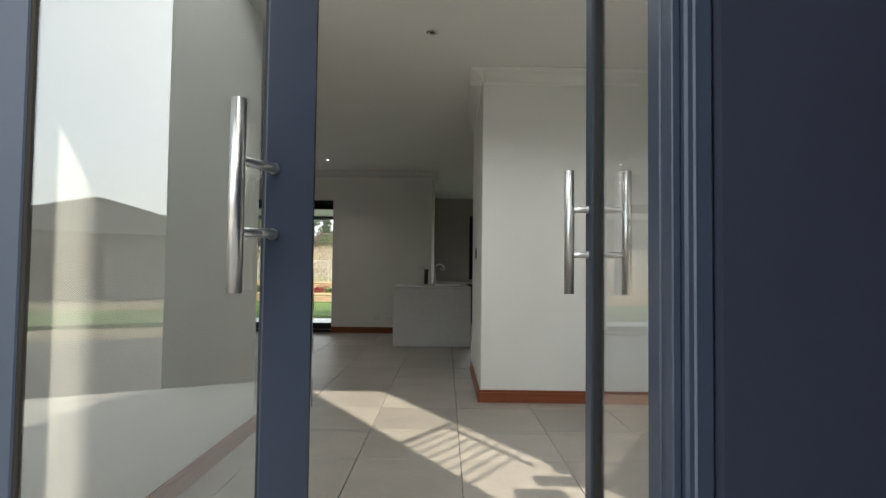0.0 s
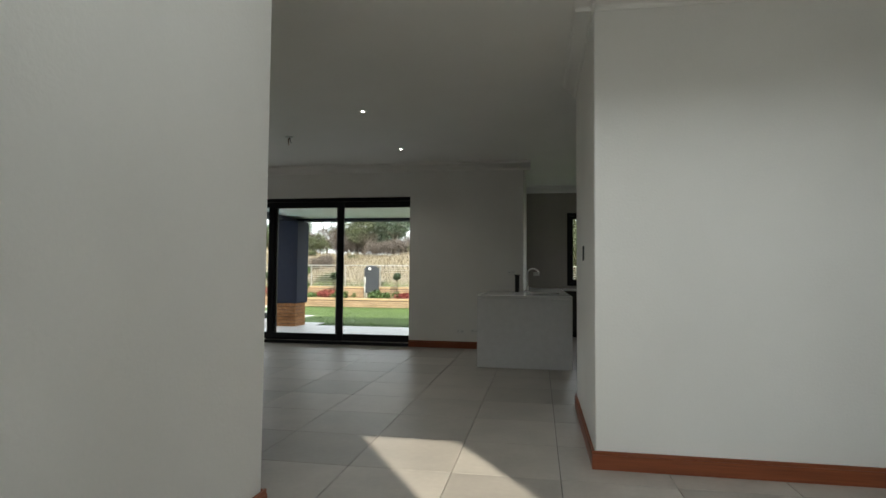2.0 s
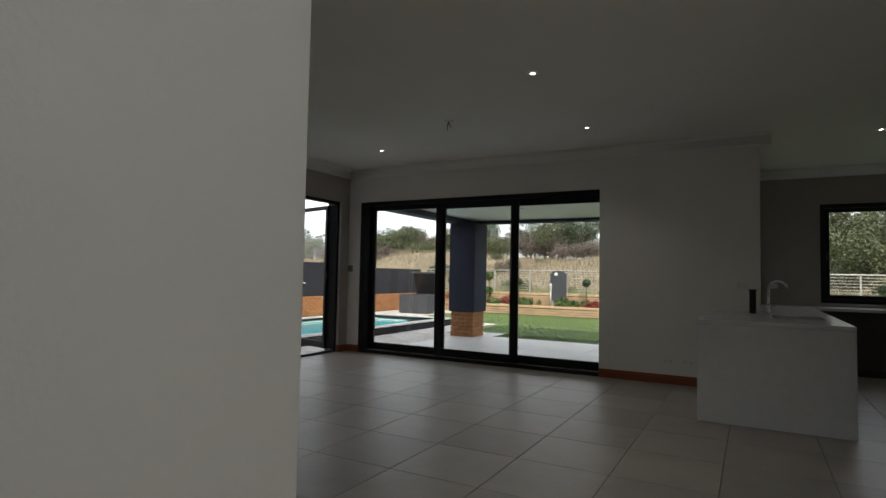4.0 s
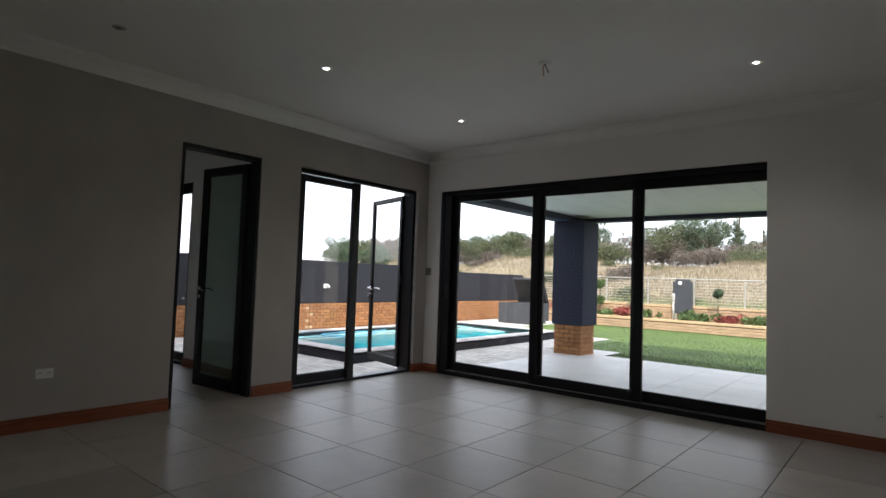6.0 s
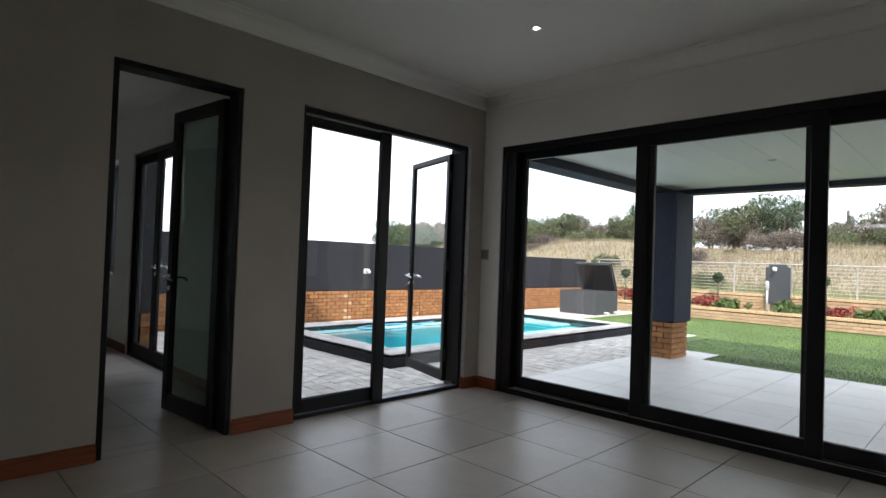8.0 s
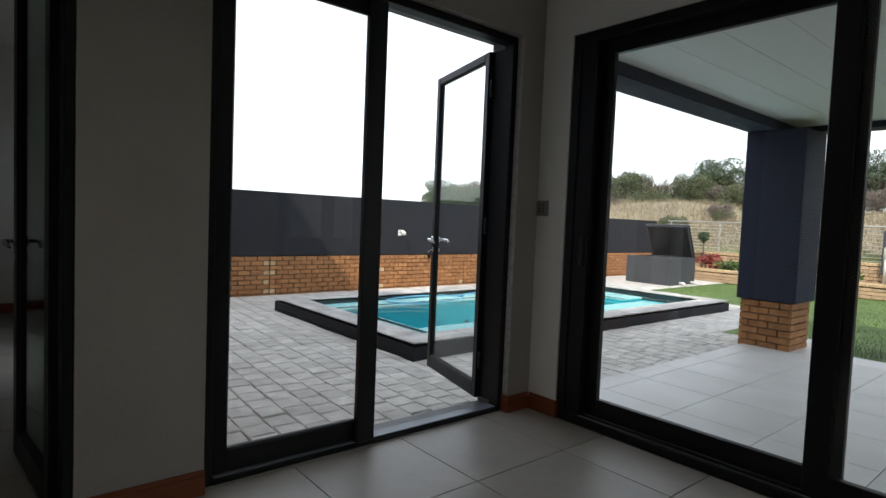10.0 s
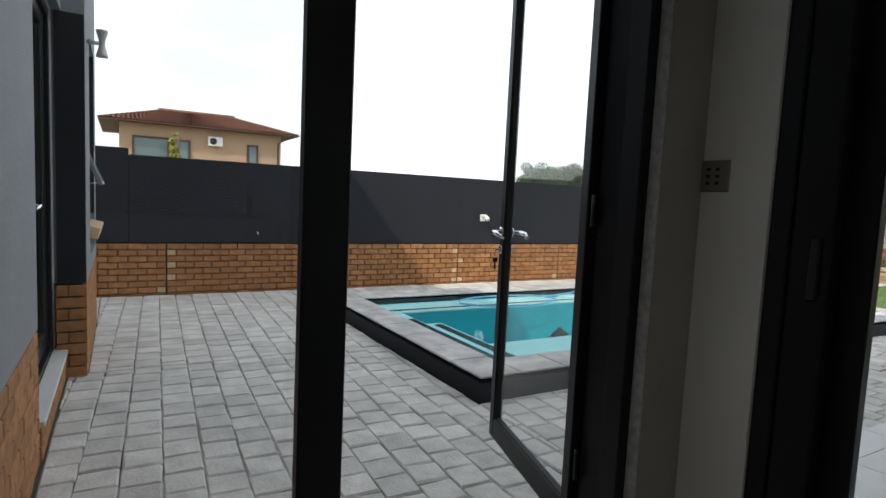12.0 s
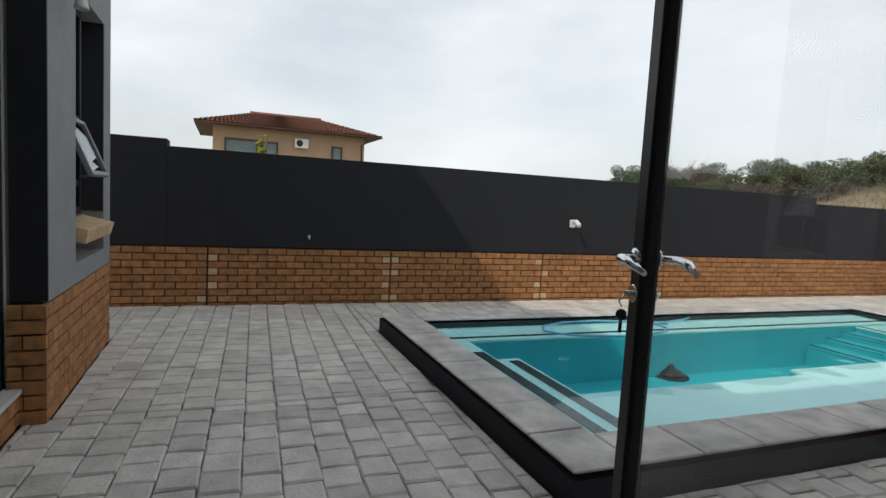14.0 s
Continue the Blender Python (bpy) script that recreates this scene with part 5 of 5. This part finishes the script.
lampw = thing("wall_light", "grey up-and-down wall light on the wing", "wall light", (-10.62, 8.86, 2.28))
part("bracket", tube([(0, 0, 0), (0, 0.08, 0)], 0.015, 8), GALV, lampw)
part("body", turned([(0.042, -0.1), (0.04, -0.085), (0.022, -0.02), (0.022, 0.02), (0.04, 0.085), (0.042, 0.1)], 16), GALV, lampw).matrix_basis = pose(0, 0.1, 0)
single("wall_tap", tube([(-13.65, 10.75, 0.62), (-13.58, 10.75, 0.64), (-13.56, 10.75, 0.6)], 0.012, 8), STEEL, "small garden tap on the boundary wall", "tap")

# ---- neighbouring houses ----
def tiled_slope(bm, a, b, c, d, rows, cols, lift=0.06):
    """Rows of lapping roof tiles over the slope a-b (eaves) to d-c (ridge)."""
    a, b, c, d = (Vector(p) for p in (a, b, c, d))
    n = (b - a).cross(d - a).normalized()
    if n.z < 0:
        n = -n
    for r in range(rows):
        for k in range(cols):
            def at(u, v):
                lo, hi = a.lerp(b, u), d.lerp(c, u)
                return lo.lerp(hi, v)
            u0, u1, v0, v1 = k / cols, (k + 0.94) / cols, r / rows, min(1, (r + 1.1) / rows)
            p = [at(u0, v0) + n * lift, at(u1, v0) + n * lift, at(u1, v1) + n * 0.01, at(u0, v1) + n * 0.01]
            mid0, mid1 = (p[0] + p[1]) / 2 + n * 0.05, (p[2] + p[3]) / 2 + n * 0.03
            v = [bm.verts.new(q) for q in (p[0], mid0, p[1], p[2], mid1, p[3])]
            bm.faces.new((v[0], v[1], v[4], v[5])), bm.faces.new((v[1], v[2], v[3], v[4]))


def hip_roof(x0, y0, x1, y1, eave, rise, inset, rows, cols, mat_under=BROWN):
    """A hipped roof whose ridge runs along y."""
    bm = bmesh.new()
    xm = (x0 + x1) / 2
    ra, rb_ = (xm, y0 + inset, eave + rise), (xm, y1 - inset, eave + rise)
    tiled_slope(bm, (x1, y0, eave), (x1, y1, eave), rb_, ra, rows, cols)
    tiled_slope(bm, (x0, y1, eave), (x0, y0, eave), ra, rb_, rows, cols)
    tiled_slope(bm, (x0, y0, eave), (x1, y0, eave), ra, ra, rows, cols // 2)
    tiled_slope(bm, (x1, y1, eave), (x0, y1, eave), rb_, rb_, rows, cols // 2)
    low = [bm.verts.new((x, y, eave + 0.0)) for x, y in ((x0, y0), (x1, y0), (x1, y1), (x0, y1))]
    top = [bm.verts.new((p[0], p[1], p[2] - 0.02)) for p in (ra, rb_)]
    for f in ((low[0], low[1], top[0]), (low[1], low[2], top[1], top[0]), (low[2], low[3], top[1]), (low[3], low[0], top[0], top[1])):
        bm.faces.new(f)
    return bm


nh = thing("neighbour_house", "two-storey ochre house with hipped clay tile roof", "house", (-46.0, 0, 0))
part("wall", box((-9, 9.0, -0.3), (0, 18.9, 5.25)), OCHRE, nh, "ochre rendered wall")
roof = part("roof", hip_roof(-9.8, 7.9, 0.8, 20.0, 5.2, 1.35, 3.6, 12, 44), ROOF, nh, "red-brown clay tile roof")
part("ridge", tube([(-4.5, 11.4, 6.6), (-4.5, 16.5, 6.6)], 0.14, 8), ROOF, roof)
part("soffit", boxes(((-9.8, 7.9, 5.12), (0.8, 20.0, 5.19))), BROWN, nh, "brown eaves board")
for y, w, z0, z1, panes in ((9.7, 2.1, 2.9, 4.35, 1), (11.95, 1.1, 2.9, 4.3, 1), (16.6, 0.75, 3.0, 4.35, 1)):
    wnd = part("window", ring(w, z1 - z0, 0.13, 0.14), BROWN, nh, "brown framed window")
    wnd.matrix_basis = pose(0.03, y, z0, 0, 0, 90)
    part("glass", box((0.13, -0.02, 0.13), (w - 0.13, 0.0, z1 - z0 - 0.13)), surface("far_glass", (0.12, 0.17, 0.17, 1), 0.08, vary=0.1), wnd)
ac = part("air_conditioner", box((0.002, 14.1, 4.05), (0.3, 15.0, 4.65), 0.02), WHITEP, nh, "white air conditioner unit")
part("fan_grille", turned([(0.22, 0), (0.22, 0.01), (0.05, 0.012)], 20), BLACK, ac).matrix_basis = pose(0.305, 14.42, 4.35, 0, 90)
part("downpipe", tube([(0.75, 19.6, 5.1), (0.06, 18.7, 4.6), (0.06, 18.7, 0)], 0.05, 8), BROWN, nh)
cyp = tree(21, 5.2, 0.9, surface("yellow_leaf", (0.28, 0.3, 0.04, 1), 0.7, vary=0.2, scale=1, bump=0, island=0.35), "slim yellow-green conifer before the ochre house", "conifer", 1500, 0.12)
cyp.matrix_world = pose(-42.5, 11.8, -0.3)

canopy = thing("shade_canopy", "pale curved shade roof on slim posts beyond the dune", "canopy", (-9.2, 60.5, 2.0))
arc = [(-3.2 + 0.32 * k, 1.75 + 1.15 * math.sin(math.pi * (0.12 + 0.042 * k))) for k in range(21)]
sheet = bmesh.new()
for (xa, za), (xb, zb) in zip(arc, arc[1:]):
    v = [sheet.verts.new(p) for p in ((xa, -1.6, za), (xb, -1.6, zb), (xb, 1.6, zb + 0.5), (xa, 1.6, za + 0.5), (xa, -1.6, za - 0.05), (xb, -1.6, zb - 0.05), (xb, 1.6, zb + 0.45), (xa, 1.6, za + 0.45))]
    for q in ((0, 1, 2, 3), (7, 6, 5, 4), (0, 4, 5, 1), (2, 6, 7, 3)):
        sheet.faces.new([v[i] for i in q])
part("roof", sheet, GREYP, canopy, "pale grey curved sheet")
for x in (-3.0, -1.0, 1.0, 3.0):
    part("post", tube([(x, -1.4, -0.6), (x, -1.4, 2.0)], 0.07, 8), GALV, canopy)

oh = thing("opposite_house", "low grey house with tiled roof across the street", "house", (0, -26, 0))
part("wall", box((-9, -8, -0.3), (2.0, 0, 2.7)), surface("grey_render", (0.2, 0.19, 0.18, 1), 0.85, vary=0.08), oh)
part("roof", hip_roof(-9.6, -8.8, 2.6, 0.8, 2.6, 1.9, 3.5, 10, 26), ROOF_G, oh, "dark tile roof")
part("garage_door", box((-6, 0.002, -0.2), (-3, 0.05, 2.1), 0.01), BROWN, oh)
structure("verge", box((-30, -17, -0.3), (30, -12, -0.2)), GRASS, "strip of verge grass across the street", "verge")
# Added wall: darkens the door glass reflection, and its height shades the forecourt.
structure("reflection_wall", box((-1.05, -3.3, -0.3), (3.4, -3.05, 5.6)), NAVY, "added dark navy wall, darkening the door glass and shading the forecourt", "wall")
# Unseen wall, added to trim the sun on the hall wall to a strip.
structure("sun_trim_wall", box((0.42, -1.0, -0.3), (0.6, 1.694, 7.2)), NAVY, "added unseen navy wall trimming the sun at the front door", "wall")
# Unseen overhang, added and sized to block direct sun through the fanlight.
structure("eaves", box((-3.0, 0.32, 5.62), (0.62, 1.694, 5.78)), CEIL, "added unseen white eaves keeping sun off the fanlight", "roof")

# ---- pieces: tiles, bricks and pavers ----
rt = random.Random(2)


def slabs(parent, name, mat, far_mat, xs, ys, z0, z1, chamfer, keep, near, gap=0.003, jitter=0.0):
    """Square slabs between the grid lines xs and ys; those for which near() is true are objects of their own."""
    shared, rest, made = {}, bmesh.new(), 0
    for x0, x1 in zip(xs, xs[1:]):
        for y0, y1 in zip(ys, ys[1:]):
            for cx0, cy0, cx1, cy1 in keep(x0, y0, x1, y1):
                w, d = cx1 - cx0 - 2 * gap, cy1 - cy0 - 2 * gap
                if w < 0.03 or d < 0.03:
                    continue
                dz = rt.uniform(-jitter, jitter)
                if made < 300 and near((cx0 + cx1) / 2, (cy0 + cy1) / 2):
                    key = (round(w, 3), round(d, 3))
                    if key not in shared:
                        shared[key] = mesh_of(tray(bmesh.new(), (0, 0, z0), (w, d, z1), chamfer), name, mat)
                    part(name, shared[key], None, parent).matrix_basis = pose(cx0 + gap, cy0 + gap, dz)
                    made += 1
                else:
                    tray(rest, (cx0 + gap, cy0 + gap, z0 + dz), (cx1 - gap, cy1 - gap, z1 + dz), chamfer)
    ob = part(name + "s", rest, far_mat, parent, "further " + name.replace("_", " ") + "s")
    ob["kind"] = "stuff"


def clip_to(areas):
    def keep(x0, y0, x1, y1):
        out = []
        for ax0, ay0, ax1, ay1 in areas:
            a, b, c, d = max(x0, ax0), max(y0, ay0), min(x1, ax1), min(y1, ay1)
            if c - a > 0.02 and d - b > 0.02:
                out.append((a, b, c, d))
        return out
    return keep


def steps(a, b, pitch, anchor):
    k = math.floor((a - anchor) / pitch)
    out = []
    while anchor + k * pitch < b + pitch:
        out.append(anchor + k * pitch)
        k += 1
    return out


floor_ = thing("floor", "large warm grey porcelain floor tiles", "floor", kind="structure")
slabs(floor_, "floor_tile", TILE, TILES_FAR, steps(-12.0, 3.2, 0.625, -4.175), steps(1.98, 13.3, 0.635, 8.44), -0.012, 0.0, 0.0015,
      clip_to([(X1 - 0.16, 4.55, 3.2, YN), (-1.865, 1.99, 3.2, 4.55), (-0.79, YN, 3.2, 13.3), (-12.0, 5.2, X1 - 0.162, 8.53)]),
      lambda x, y: -6.9 < x < 0.2 and 4.3 < y < 10.73, 0.0022)
patio = thing("patio", "pale grey patio floor tiles", "patio", kind="structure")
slabs(patio, "patio_tile", PATIO_T, PATIO_T, steps(-7.2, -1.075, 0.655, -6.33), steps(11.19, 16.7, 0.655, 12.13), PAVE - 0.002, PAVE + 0.012, 0.002, clip_to([(-7.2, 11.19, -1.075, 15.9), (-7.2, 15.9, -6.35, 16.7)]), lambda x, y: True, 0.002)


def pave():
    """Tumbled pavers in rows across the yard, each a little uneven."""
    parent = thing("paving", "weathered grey tumbled concrete pavers", "paving", kind="structure")
    areas = [(-13.62, 8.86, -10.34, 11.28), (-10.34, 8.735, -7.2, 11.28), (-7.2, 8.735, -6.95, 10.5), (-13.62, 11.28, -12.2, 19.4), (-8.66, 11.28, -7.2, 16.1), (-8.66, 16.1, -7.75, 19.4), (-12.2, 18.52, -8.66, 19.4), (-13.62, 19.4, -11.2, 24.0), (-13.62, 6.0, -12.16, 8.86), (-6.95 - 0.25, 10.5, -6.93, 11.01)]
    pitch_y, pitch_x, skew = 0.19, 0.199, -0.05
    shared, rest, made = [], bmesh.new(), 0
    for k in range(7):
        bm = tray(bmesh.new(), (0, 0, -0.03), (pitch_x - 0.009, pitch_y - 0.005, 0.0), 0.009)
        for v in bm.verts:
            v.co += Vector((rt.uniform(-0.005, 0.005), rt.uniform(-0.004, 0.004), rt.uniform(-0.004, 0.003)))
        shared.append(mesh_of(bm, "paver", PAVER))
    turn = math.degrees(math.atan(skew))
    for j, y0 in enumerate(steps(5.6, 24.4, pitch_y, 10.075)):
        for x0 in steps(-13.8, -6.8, pitch_x, -13.62 + (j % 2) * pitch_x * 0.5 + rt.uniform(-0.05, 0.05)):
            b0 = y0 + skew * (x0 + 9.6)
            for ax0, ay0, ax1, ay1 in areas:
                a, b, c, d = max(x0, ax0), max(b0, ay0), min(x0 + pitch_x, ax1), min(b0 + pitch_y, ay1)
                if c - a < 0.02 or d - b < 0.02:
                    continue
                whole = c - a > pitch_x - 0.001 and d - b > pitch_y - 0.001
                tilt = (rt.uniform(-0.6, 0.6), rt.uniform(-0.6, 0.6), turn + rt.uniform(-1.2, 1.2) if whole else 0.0)
                if whole and made < 300 and a > -11.0 and 8.9 < y0 < 11.3:
                    part("paver", shared[rt.randrange(7)], None, parent).matrix_basis = pose(a + 0.0045, b + 0.0025, PAVE + rt.uniform(-0.004, 0.002), *tilt)
                    made += 1
                else:
                    bm = tray(bmesh.new(), (0, 0, -0.03), (c - a - 0.009, d - b - 0.005, 0.0), 0.009)
                    join(rest, bm, pose(a + 0.0045, b + 0.0025, PAVE + rt.uniform(-0.004, 0.002), *tilt))
    ob = part("pavers", rest, PAVER_FAR, parent, "further weathered grey pavers")
    ob["kind"] = "stuff"


pave()
# garden wall: its lower left corner is at the far end of y, the face looks to +x
BAYS = (7.39, 9.61, 11.83, 14.13, 16.4, 18.65, 20.9, 23.1, 24.6)
for k, (y0, y1) in enumerate(zip(BAYS, BAYS[1:])):
    brick_face(gw, pose(-13.66, y0 + 0.004, -0.267, 0, 0, 90), y1 - y0 - 0.008, 9, (40, 100, 100, 60)[k] if k < 4 else 0, True, "further face bricks", LEN=(y1 - y0 - 0.008) / (10 if k < 7 else 7), COURSE=0.0825)
cc = colm
for k, (x, y) in enumerate(((-0.3, -0.3), (0.3, -0.3), (0.3, 0.3), (-0.3, 0.3))):
    brick_face(cc, pose(x, y, 0, 0, 0, 90 * k), 0.6, 7)
brick_face(wb_, pose(WING_DOOR[0] + 0.03, 8.862, PAVE, 0, 0, 180), 1.84, 8)
brick_face(wb_, pose(X1 - TH, 8.722, PAVE, 0, 0, 180), WING_DOOR[1] * -1 + X1 - TH, 8)
brick_face(wb_, pose(WING_DOOR[1], 8.73, PAVE, 0, 0, 180), 1.5, 2)
brick_face(wb_, pose(-10.3, 8.862, PAVE, 0, 0, -90), 0.2, 8)
brick_face(wb_, pose(-12.15, 8.85, PAVE, 0, 0, -90), 0.16, 8)
brick_face(pl, pose(-13.6, 0, 0), 16.0, 3, 120, False, "further planter bricks", TAN, TAN_FAR)
brick_face(pl2, pose(-13.6, 0, 0.2), 16.0, 6, 100, False, "further planter bricks", TAN, TAN_FAR)
for p, n in ((pl, 0.31), (pl2, 0.76)):
    cap_me = mesh_of(box((0, -0.012, 0), (0.068, 0.215, 0.075), 0.004), "capping_brick", PALE_BRICK)
    for k in range(200):
        part("capping_brick", cap_me, None, p).matrix_basis = pose(-13.58 + 0.0785 * k, 0, n - 0.03)
# blades on the lawn
scatter("lawn_grass", np.random.default_rng(9), 55000, lambda r: ((lambda x, y: (x, y, PAVE - 0.014, 1.0))(*((-7.4 + 8.5 * r.random(), 16.75 + 7.2 * r.random()) if r.random() < 0.72 else (-6.3 + 5.2 * r.random(), 15.93 + 0.85 * r.random()) if r.random() < 0.4 else (-11.2 + 3.8 * r.random(), 19.4 + 4.6 * r.random())))), 0.032, 0.009, BLADE, "short mown lawn grass", 0.4)
